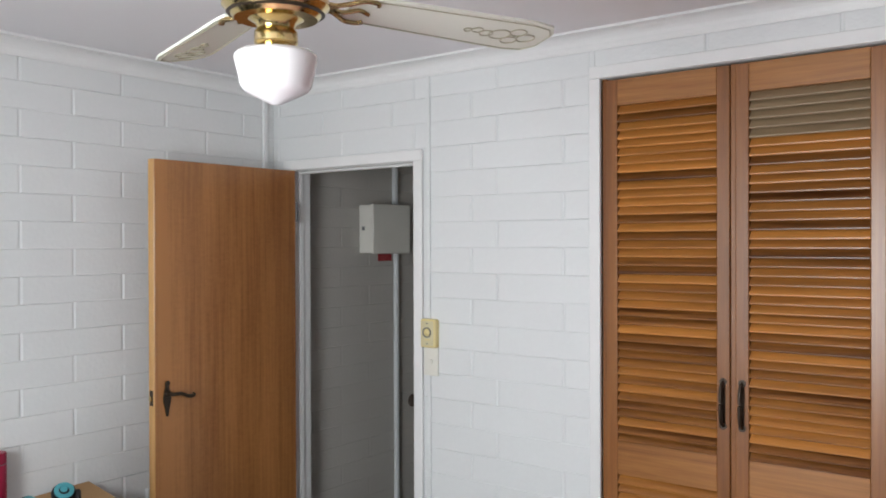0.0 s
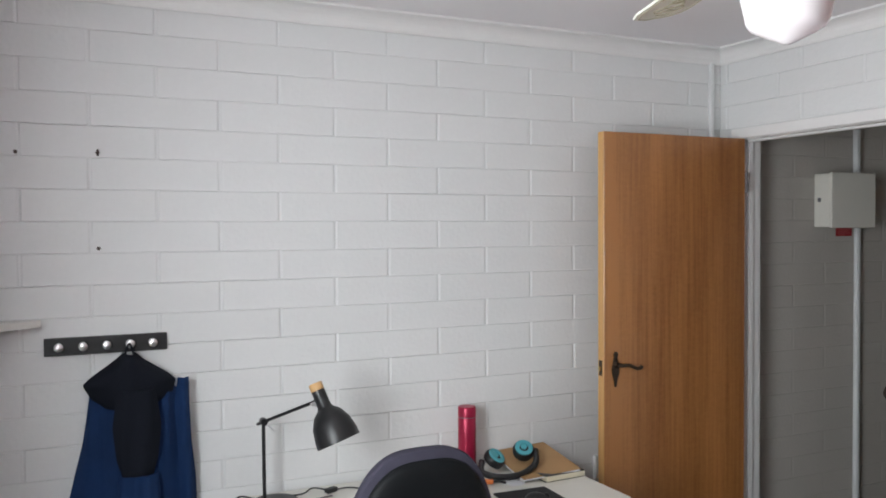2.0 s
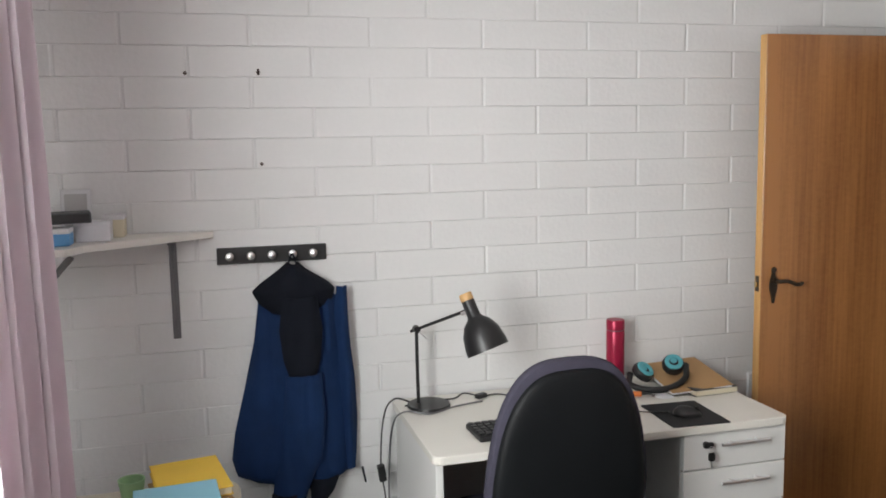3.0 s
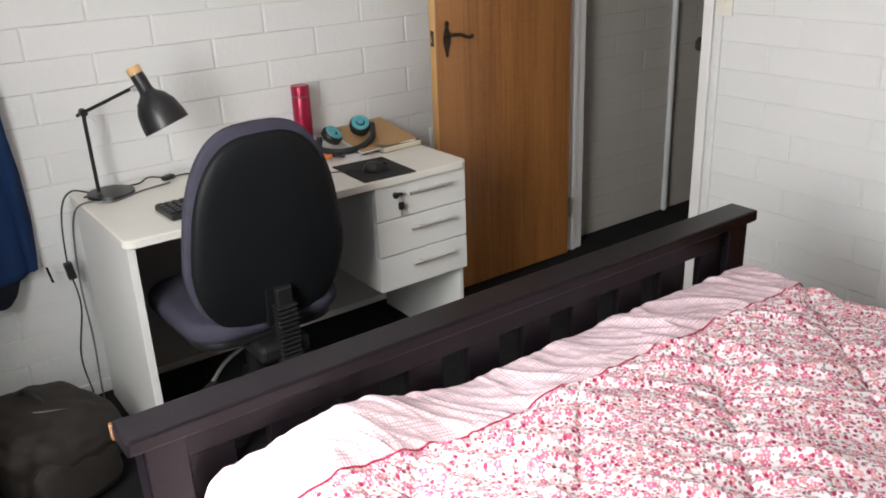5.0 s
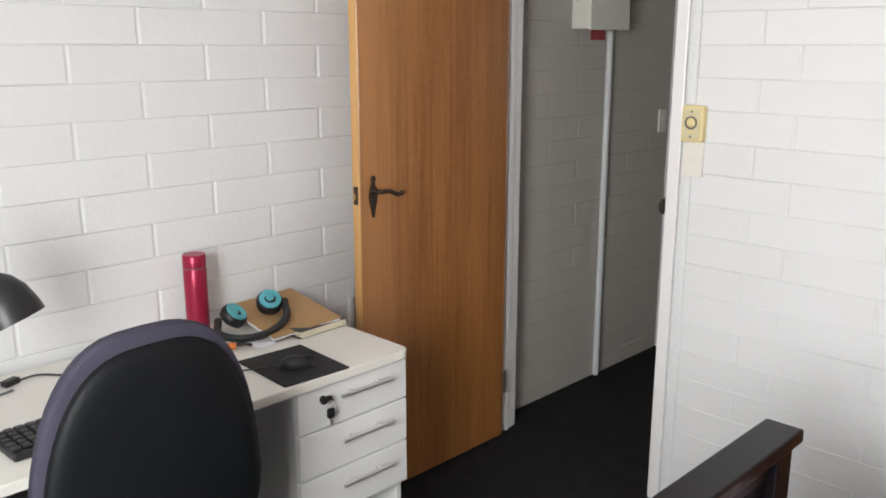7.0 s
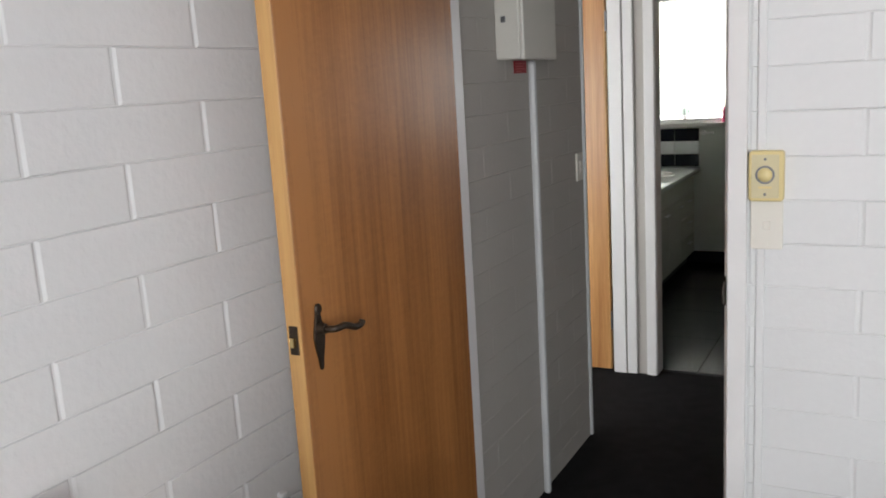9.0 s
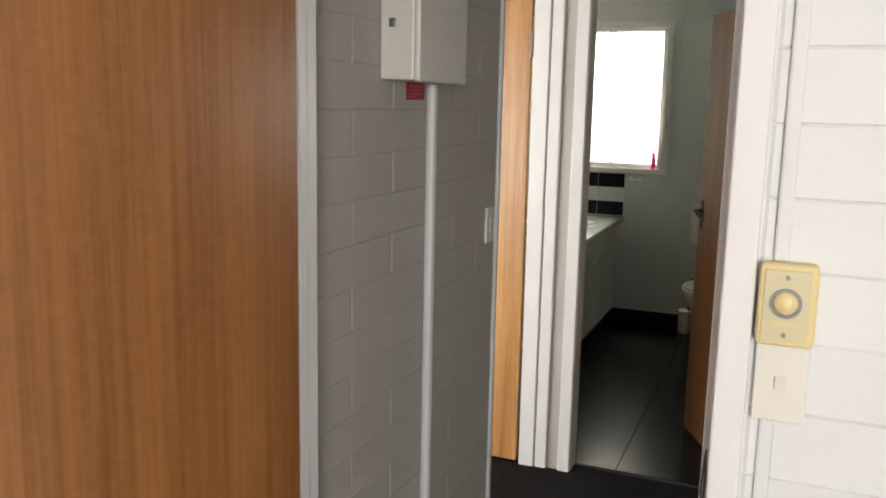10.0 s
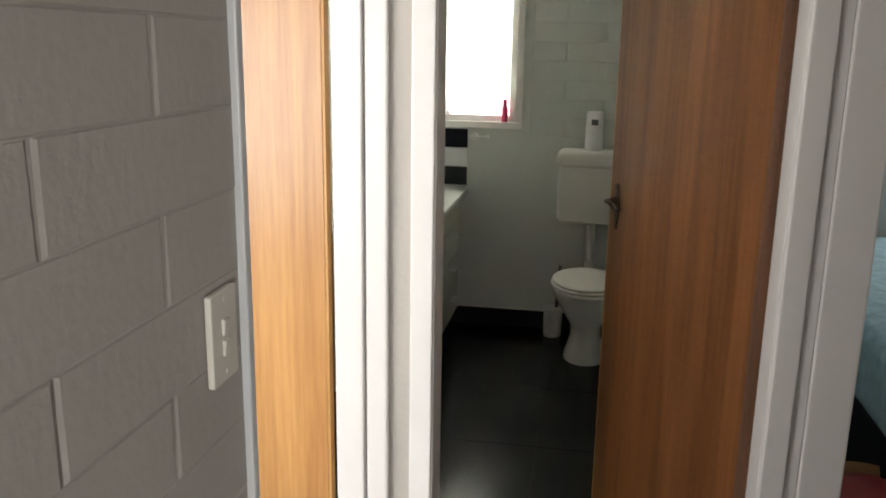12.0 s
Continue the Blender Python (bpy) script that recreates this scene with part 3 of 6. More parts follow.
st2 = part("strike_plate", B((1.0505, 2.27, 1.06), (1.054, 2.32, 1.14), 0.001), CHROME, second_trim, "worn steel strike plate")
part("slot", B((1.054, 2.285, 1.08), (1.0555, 2.305, 1.12)), BLACKP, st2)

# baseboard along the desk wall and hall
structure("baseboard", B((0.0, -3.35, 0), (0.012, -0.02, 0.05), 0.003), TRIM, "low white skirting along the desk wall")


# ---- doors ----
def lever_handle(parent, x, y, z, out, along):
    """Scrolled lever on a long pointed plate; out: which way along x the leaf faces, along: which way the lever points along y."""
    plate = []
    for k in range(24):
        a = 2 * math.pi * k / 24
        w = 0.014 * (1 + 0.28 * math.cos(4 * a))
        plate.append((y + w * math.cos(a), z - 0.014 + 0.070 * math.sin(a)))
    h = part("handle", PRISM(plate, min(x, x + out * 0.006), max(x, x + out * 0.006), 0, 0.002), BRONZE, parent, "dark bronze scrolled lever handle")
    part("boss", C((x + out * 0.005, y, z + 0.005), (x + out * 0.022, y, z + 0.005), 0.013, 16, 0.010), BRONZE, h)
    part("lever", TUBE(CURVE([(x + out * 0.02, y, z + 0.005), (x + out * 0.042, y + along * 0.004, z + 0.006), (x + out * 0.046, y + along * 0.035, z + 0.005), (x + out * 0.046, y + along * 0.068, z - 0.008), (x + out * 0.046, y + along * 0.09, z - 0.008), (x + out * 0.046, y + along * 0.096, z - 0.001)]), 0.0072, 10), BRONZE, h, smooth=True)
    part("escutcheon", C((x + out * 0.005, y, z + 0.045), (x + out * 0.009, y, z + 0.045), 0.012, 14, 0.009), BRONZE, h)
    return h


def flush_door(name, w, t, h, label):
    """A flush veneered leaf hinged at the origin, running along -y, faces at x = 0 and x = t."""
    r = root(name, (0, 0, 0), label, "door", kind="structure")
    part("leaf", B((0.0, -w + 0.004, 0.012), (t, 0, h), 0.0015, 1), DOORWOOD, r)
    part("edge_strip", B((0.0005, -w, 0.013), (t - 0.0005, -w + 0.0042, h - 0.001), 0.001, 1), DOOREDGE, r, "pale timber lipping")
    part("latch_plate", B((t * 0.2, -w - 0.0015, 1.075), (t * 0.8, -w + 0.001, 1.135), 0.0006, 1), BRONZE, r, "dark latch plate")
    part("latch", B((t * 0.35, -w - 0.010, 1.092), (t * 0.65, -w, 1.112), 0.002), BRASS, r, "brass latch tongue")
    for z in (0.2, 1.8):
        part("hinge", C((t + 0.004, 0.003, z), (t + 0.004, 0.003, z + 0.09), 0.006, 10), STEEL, r)
    lever_handle(r, t, -w + 0.055, 1.112, 1, 1)
    return r


d1 = flush_door("door_bedroom", 0.735, 0.036, 2.032, "open flush bedroom door in brown timber veneer")
d1.matrix_basis = pose(0.130, -0.018, 0)
bpy.context.view_layer.update()
d2 = copy_thing(d1, pose(0.875, 2.372, 0, 0, 0, 180 + 25.4))
tagged(d2, "half open flush bathroom door in brown timber veneer")
d2.name = "door_bathroom"
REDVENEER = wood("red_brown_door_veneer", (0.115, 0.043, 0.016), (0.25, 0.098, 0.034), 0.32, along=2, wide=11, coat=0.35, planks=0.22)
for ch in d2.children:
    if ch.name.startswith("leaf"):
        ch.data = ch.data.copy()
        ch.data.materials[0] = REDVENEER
d3 = root("door_closed_room", (-0.48, 2.245, 0), "closed flush door in glossy orange-brown timber veneer", "door", kind="structure")
part("leaf", B((-0.858, 2.246, 0.012), (-0.128, 2.282, 2.03), 0.0015, 1), wood("glossy_door_veneer", (0.36, 0.15, 0.05), (0.66, 0.36, 0.14), 0.28, along=2, wide=16, coat=0.6), d3)
part("edge_strip", B((-0.128, 2.248, 0.012), (-0.122, 2.282, 2.03)), DOOREDGE, d3)
for z in (0.24, 1.80):
    part("hinge", C((-0.112, 2.240, z), (-0.112, 2.240, z + 0.1), 0.0065, 10), STEEL, d3)

# ---- windows ----
def window(name, x0, x1, z0, z1, y, depth, label, mull=1):
    r = root(name, ((x0 + x1) / 2, y, z0), label, "window", kind="structure")
    f = 0.035
    for a, b in (((x0, y, z0), (x0 + f, y + depth, z1)), ((x1 - f, y, z0), (x1, y + depth, z1)), ((x0 + f, y, z0), (x1 - f, y + depth, z0 + f)), ((x0 + f, y, z1 - f), (x1 - f, y + depth, z1))):
        part("frame", B(a, b, 0.003), TRIM, r)
    glass = bpy.data.materials.get("window_glass")
    if glass is None:
        glass = bpy.data.materials.new("window_glass")
        glass.use_nodes = True
        g = glass.node_tree.nodes["Principled BSDF"]
        g.inputs["Transmission Weight"].default_value = 1.0
        g.inputs["Roughness"].default_value = 0.0
        g.inputs["IOR"].default_value = 1.01
    step = (x1 - x0 - 2 * f) / (mull + 1)
    for k in range(mull + 1):
        a = x0 + f + k * step
        p = part("pane", B((a, y + depth * 0.45, z0 + f), (a + step - (0.025 if k < mull else 0), y + depth * 0.45 + 0.004, z1 - f)), glass, r)
        p.visible_shadow = False
        if k < mull:
            part("mullion", B((a + step - 0.025, y + 0.01, z0 + f), (a + step, y + depth - 0.01, z1 - f), 0.002), TRIM, r)
    return r


window("window_bedroom", 1.4, 2.5, 0.85, 2.15, -3.45, 0.08, "wide white framed bedroom window", 2)
window("window_passage", -2.75, -0.55, 0.5, 2.0, 0.01, 0.07, "white framed window of the side passage", 1)
window("window_second_bedroom", 2.0, 3.2, 1.1, 2.1, BY + 0.02, 0.06, "white framed window of the second bedroom", 1)
wbath = window("window_bathroom", -0.68, 0.047, 1.155, 2.16, BY + 0.02, 0.06, "white framed bathroom window", 1)
for a, b in (((-0.72, BY - 0.016, 1.118), (0.087, BY - 0.001, 1.157)), ((-0.72, BY - 0.016, 2.16), (0.087, BY - 0.001, 2.198)), ((0.048, BY - 0.016, 1.157), (0.087, BY - 0.001, 2.16))):
    part("surround", B(a, b, 0.004), TRIM, wbath)

# ---- wardrobe in its recess ----
wf_ = root("wardrobe_frame", (2.6, 0, 0), "white painted timber frame round the wardrobe", "structure", kind="structure")
part("stile", B((1.644, -0.014, 0), (1.685, 0.03, 2.269), 0.004), TRIM, wf_)
part("stile", B((3.47, -0.014, 0), (3.512, 0.03, 2.269), 0.004), TRIM, wf_)
part("head", B((1.644, -0.014, 2.270), (3.512, 0.03, 2.313), 0.004), TRIM, wf_)


def louvre_door(x0, x1, handle_side, faded=False):
    r = root("wardrobe_door", ((x0 + x1) / 2, 0.02, 0.03), "closed louvred wardrobe door in varnished orange-brown cedar", "wardrobe door", "louvred wardrobe doors")
    s = 0.042
    y0, y1 = 0.004, 0.032
    part("stile", B((x0, y0, 0.03), (x0 + s, y1, 2.262), 0.003), STILEWOOD, r)
    part("stile", B((x1 - s, y0, 0.03), (x1, y1, 2.262), 0.003), STILEWOOD, r)
    for z0, z1 in ((0.03, 0.12), (0.905, 1.02), (2.172, 2.262)):
        part("rail", B((x0 + s, y0 + 0.001, z0), (x1 - s, y1 - 0.001, z1), 0.002), RAILWOOD, r)
    w = x1 - x0 - 2 * s
    first = pale = None
    for lo, hi in ((0.12, 0.905), (1.02, 2.172)):
        n = int((hi - lo) / 0.0285)
        for k in range(n):
            z = lo + (k + 0.5) * (hi - lo) / n
            if first is None:
                bm = B((-w / 2, -0.0205, -0.0038), (w / 2, 0.0205, 0.0038), 0.0022, 1)
                first = part("slat", bm, SLATWOOD)
                ob = first
            else:
                ob = new("slat", first.data)
            if faded and z > 2.172 - 5 * 0.0285:
                if pale is None:
                    pale = first.data.copy()
                    pale.materials[0] = FADEDSLAT
                ob.data = pale
            ob.matrix_basis = pose((x0 + x1) / 2, 0.018, z, 49)
            place_under(ob, r)
    hx = x1 - s / 2 if handle_side == "r" else x0 + s / 2
    h = part("handle", TUBE(CURVE([(hx, y0, 1.258), (hx, y0 - 0.022, 1.240), (hx, y0 - 0.028, 1.19), (hx, y0 - 0.022, 1.135), (hx, y0, 1.118)]), 0.006, 10), BRONZE, r, "dark bronze pull handle", smooth=True)
    for z in (1.258, 1.118):
        part("foot", C((hx, y0 - 0.003, z), (hx, y0 + 0.001, z), 0.012, 14), BRONZE, h)
    part("plate", B((hx - 0.007, y0 - 0.0025, 1.115), (hx + 0.007, y0 + 0.001, 1.262), 0.002), BRONZE, h)
    return r


louvre_door(1.70, 2.128, "r")
louvre_door(2.146, 2.574, "l", True)
louvre_door(2.592, 3.02, "r")
louvre_door(3.038, 3.466, "l")
part("mullion", B((2.129, 0.012, 0.03), (2.145, 0.045, 2.265), 0.002), STILEWOOD, wf_, "cedar cover strip")
part("lining", B((1.686, 0.008, 0.03), (1.699, 0.045, 2.268), 0.001), STILEWOOD, wf_, "cedar lining")

# ---- ceiling fan with light ----
FX, FY = 1.932, -1.70
fan = root("ceiling_fan", (FX, FY, CH), "brass ceiling fan with cream blades and opal light", "ceiling fan")
part("canopy", LATHE([(0.0, 0.0), (0.062, 0.0), (0.064, -0.006), (0.058, -0.035), (0.035, -0.055), (0.014, -0.06)], (FX, FY, CH - 0.001), 32), BRASS, fan, smooth=True)
part("down_rod", C((FX, FY, CH - 0.05), (FX, FY, 2.225), 0.0125, 16), BRASS, fan, smooth=True)
part("motor_cap", LATHE([(0.0128, 0.264), (0.020, 0.258), (0.025, 0.248), (0.031, 0.243), (0.033, 0.232), (0.040, 0.222), (0.0435, 0.206), (0.0455, 0.190), (0.0445, 0.180), (0.0, 0.180)], (FX, FY, 1.977), 40), BRASS, fan, smooth=True)
part("gap_ring", LATHE([(0.0, 0.0), (0.041, 0.0), (0.041, 0.018), (0.0, 0.018)], (FX, FY, 2.142), 32), BLACKP, fan, "dark slot under the cap", smooth=True)
part("motor_body", LATHE([(0.0, 0.146), (0.074, 0.146), (0.083, 0.143), (0.088, 0.135), (0.088, 0.113), (0.0905, 0.109), (0.0905, 0.101), (0.086, 0.097), (0.080, 0.090), (0.070, 0.080), (0.0, 0.078)], (FX, FY, 2.0), 48), BRASS, fan, smooth=True)
vents = part("vent_ring", LATHE([(0.078, 0.0), (0.083, 0.003), (0.078, 0.008), (0.073, 0.003), (0.078, 0.0)], (FX, FY, 2.086), 48), BRONZE, fan, smooth=True)
part("switch_cup", LATHE([(0.0, 0.066), (0.050, 0.066), (0.048, 0.058), (0.034, 0.050), (0.031, 0.042), (0.036, 0.036), (0.037, 0.018), (0.032, 0.012), (0.039, 0.006), (0.040, -0.006), (0.035, -0.012), (0.0, -0.012)], (FX, FY, 2.022), 40), BRASS, fan, smooth=True)
for k in range(3):
    a = radians(40 + 120 * k)
    part("thumb_screw", C((FX + 0.038 * math.cos(a), FY + 0.038 * math.sin(a), 2.021), (FX + 0.050 * math.cos(a), FY + 0.050 * math.sin(a), 2.021), 0.004, 8), BRASS, fan)
part("light_bowl", LATHE([(0.0, -0.082), (0.008, -0.081), (0.025, -0.073), (0.043, -0.064), (0.054, -0.058), (0.060, -0.050), (0.068, -0.014), (0.0705, -0.005), (0.070, 0.001), (0.064, 0.007), (0.048, 0.010), (0.036, 0.011), (0.0, 0.011)], (FX, FY, 2.017), 48), OPAL, fan, "white opal glass schoolhouse shade", smooth=True)


def fan_blade(angle):
    # blade outline in its own plane: root at 0.17, tip at 0.58
    out = [(0.135, -0.043), (0.17, -0.050), (0.52, -0.066), (0.565, -0.058), (0.585, -0.030), (0.585, 0.030), (0.565, 0.058), (0.52, 0.066), (0.17, 0.050), (0.135, 0.043)]
    m = pose(FX, FY, 2.118, 0, 0, angle) @ pose(0, 0, 0, -11, 0, 0)
    blade = part("blade", moved(PRISM(out, 0, 0.006, 2, 0.0015), m), BLADE, fan, "cream lacquered fan blade with a gold line")
    rim = [(x * 0.985 + 0.003, y * 0.86, -0.0012) for x, y in out]
    part("edge_line", moved(TUBE(rim + [rim[0]], 0.0011, 5), m), BLADETRIM, blade)
    for cx, cy, rr in ((0.47, 0.0, 0.020), (0.505, 0.018, 0.015), (0.505, -0.018, 0.015), (0.535, 0.0, 0.017), (0.44, 0.004, 0.012), (0.415, -0.003, 0.010), (0.395, 0.002, 0.007)):
        ring = [(cx + rr * math.cos(2 * math.pi * k / 14) * 1.2, cy + rr * math.sin(2 * math.pi * k / 14), -0.0012) for k in range(15)]
        part("scroll", moved(TUBE(ring, 0.0012, 5), m), BLADETRIM, blade)
    # cast bracket: two curling arms and a tongue
    br = part("blade_bracket", moved(B((0.080, -0.016, -0.008), (0.112, 0.016, 0.0), 0.003), m), ANTIQUE, fan, "cast antique brass blade bracket")
    for s in (-1, 1):
        part("arm", moved(TUBE(CURVE([(0.085, 0.0, -0.004), (0.106, s * 0.010, -0.004), (0.128, s * 0.026, -0.004), (0.148, s * 0.041, -0.003), (0.172, s * 0.042, -0.003), (0.180, s * 0.034, -0.003)], 6), 0.0046, 8), m), ANTIQUE, br, smooth=True)
    part("tongue", moved(TUBE(CURVE([(0.10, 0.0, -0.004), (0.130, 0.008, -0.004), (0.155, -0.006, -0.003), (0.178, 0.004, -0.003)], 6), 0.0042, 8), m), ANTIQUE, br, smooth=True)
    for px_, py_ in ((0.165, 0.028), (0.165, -0.028), (0.198, 0.0)):
        part("screw", moved(C((px_, py_, 0.006), (px_, py_, 0.010), 0.005, 8), m), BRASS, br)


for k in range(4):
    fan_blade(70 + 90 * k)

# ---- conduits, switches and the bell ----
def conduit(x0, x1, y0, y1, z0, z1, name, label, r=0.004, clips=(), m=PAINT):
    t = root(name, ((x0 + x1) / 2, (y0 + y1) / 2, z0), label, "conduit")
    part("trunking", B((x0, y0, z0), (x1, y1, z1), r), m, t)
    for z in clips:
        part("clip", B((x0 - 0.003, y0 - 0.0012, z), (x1 + 0.0008, y1 + 0.0012, z + 0.010), 0.002), m, t)
    return t


conduit(0.004, 0.022, -0.075, -0.050, 0.02, CH - 0.06, "conduit", "white painted cable trunking in the corner", 0.005)
conduit(0.917, 0.937, -0.014, -0.004, 1.40, CH - 0.066, "conduit", "white painted cable trunking above the bell push")
conduit(0.917, 0.937, -0.010, -0.004, 0.0, 1.18, "conduit", "white painted cable trunking below the light switch")
conduit(0.004, 0.022, -0.690, -0.667, 0.05, 0.718, "conduit", "short white cable trunking beside the desk", 0.005)
hc = conduit(0.035, 0.062, 0.808, 0.838, 0.0, 1.653, "conduit", "grey painted conduit below the meter box", 0.011, (), PVC)
conduit(0.035, 0.062, 0.800, 0.830, 1.902, CH, "conduit", "grey painted conduit above the meter box", 0.008, (), PVC)
conduit(-0.084, 0.042, 1.403, 1.422, 0.0, CH, "corner_trim", "white painted strip over the block wall's end", 0.003, (), PVC)

bell = root("bell_push", (0.938, -0.012, 1.345), "aged ivory plastic bell push on the block wall", "bell push")
body = part("body", moved(PRISM(ROUND(0.902, 0.977, 1.286, 1.400, 0.008), -0.031, -0.004, 1, 0.004), Matrix.Identity(4)), IVORY, bell)
part("face_plate", PRISM(ROUND(0.909, 0.967, 1.294, 1.392, 0.003), -0.0335, -0.0305, 1, 0.001), IVORYD, body)
part("ring", moved(LATHE([(0.0165, 0), (0.0205, 0), (0.0205, 0.004), (0.0165, 0.004), (0.0165, 0)], (0, 0, 0), 28), pose(0.938, -0.0335, 1.347, 90)), STEEL, body, "dark metal ring", smooth=True)
part("button", moved(LATHE([(0, 0.008), (0.010, 0.007), (0.0155, 0.003), (0.0155, 0)], (0, 0, 0), 28), pose(0.938, -0.0335, 1.347, 90)), IVORY, body, smooth=True)
for z in (1.382, 1.303):
    part("screw", C((0.938, -0.0355, z), (0.938, -0.033, z), 0.0032, 10), STEEL, body)
part("print", B((0.924, -0.0342, 1.316), (0.952, -0.0336, 1.321)), IVORY, body)


def switch_plate(at, wall, n, label):
    """A rocker switch plate; wall: 'y' faces -y, 'x' faces +x."""
    r = root("light_switch", at, label, "light switch")
    rot = pose(*at) if wall == "y" else pose(*at, 0, 0, 90)
    part("plate", moved(PRISM(ROUND(-0.035, 0.035, -0.057, 0.057, 0.004), -0.009, 0.0, 1, 0.002), rot), SWITCHP, r)
    for k in range(n):
        z = 0.0 + (k - (n - 1) / 2) * -0.026
        rk = part("rocker", moved(moved(B((-0.008, -0.0125, -0.010), (0.008, -0.006, 0.010), 0.0015), pose(0, 0, 0, 6)), rot @ pose(0, 0, z)), SWITCHP, r)
    for z in (-0.045, 0.045):
        part("screw_cap", moved(C((0, -0.0098, z), (0, -0.0088, z), 0.003, 10), rot), SWITCHP, r)
    return r


switch_plate((0.940, -0.004, 1.230), "y", 1, "white single light switch under the bell push")
switch_plate((0.035, 1.330, 1.218), "x", 2, "white double light switch near the hall wall's end")

mb = root("meter_box", (0.08, 0.685, 1.66), "cream enamelled fuse box on the hall wall", "fuse box")
part("case", B((0.035, 0.544, 1.653), (0.122, 0.832, 1.902), 0.006), METERB, mb)
part("cover", B((0.122, 0.540, 1.649), (0.138, 0.836, 1.906), 0.006), METERB, mb, "cream lift-off cover")
part("latch", B((0.06, 0.538, 1.77), (0.075, 0.545, 1.79), 0.002), STEEL, mb)
lab = root("warning_label", (0.036, 0.745, 1.63), "small red printed warning label under the fuse box", "label")
plate_l = part("plate", B((0.034, 0.69, 1.609), (0.0375, 0.798, 1.652), 0.0008, 1), REDL, lab)
for k, (z, a, b) in enumerate(((1.642, 0.70, 0.788), (1.633, 0.70, 0.77), (1.624, 0.70, 0.785), (1.616, 0.70, 0.75))):
    part("print_bar", B((0.0376, a, z - 0.0016), (0.0381, b, z + 0.0016)), REDD, plate_l)

# ---- bed ----
FBX = 1.605
bed = root("bed_frame", (2.6, -1.61, 0), "dark espresso timber bed frame with slatted foot", "bed")
foot = part("footboard", B((FBX - 0.016, -2.36, 0.695), (FBX + 0.016, -0.86, 0.752), 0.003), BEDWOOD, bed)
part("cap", B((FBX - 0.043, -2.462, 0.752), (FBX + 0.043, -0.760, 0.784), 0.006), BEDWOOD, foot)
part("worn_corner", B((FBX - 0.0445, -2.4645, 0.7505), (FBX - 0.030, -2.448, 0.7815), 0.003), RAWWOOD, foot, "bare timber where the stain has worn")
for y in (-2.435, -0.862):
    part("post", B((FBX - 0.032, y, 0.0), (FBX + 0.032, y + 0.075, 0.752), 0.004), BEDWOOD, foot)
part("lower_rail", B((FBX - 0.016, -2.36, 0.28), (FBX + 0.016, -0.862, 0.40), 0.003), BEDWOOD, foot)
y = -0.865
while y > -2.33:
    part("slat", B((FBX - 0.010, y - 0.088, 0.40), (FBX + 0.010, y, 0.695), 0.003), BEDWOOD, foot)
    y -= 0.156
for yy in (-2.42, -0.84):
    part("side_rail", B((FBX + 0.032, yy, 0.22), (3.62, yy + 0.03, 0.42), 0.003), BEDWOOD, bed)
for yy in (-2.435, -0.862):
    part("head_post", B((3.62, yy, 0), (3.68, yy + 0.075, 1.0), 0.004), BEDWOOD, bed)
part("headboard", B((3.635, -2.36, 0.4), (3.665, -0.862, 1.0), 0.004), BEDWOOD, bed)
mattress = root("mattress", (2.63, -1.61, 0.3), "white mattress under the quilt", "mattress")
part("body", B((FBX + 0.03, -2.375, 0.30), (3.6, -0.86, 0.57), 0.05, 4), PAPERW, mattress, smooth=True)

# ---- quilt ----
def smooth01(t):
    t = max(0.0, min(1.0, t))
    return t * t * (3 - 2 * t)


def quilt_seam(y):
    return 1.822 + 0.010 * noise.noise(Vector((y * 5.0, 2.0, 0))) + 0.004 * noise.noise(Vector((y * 14.0, 4.0, 0)))


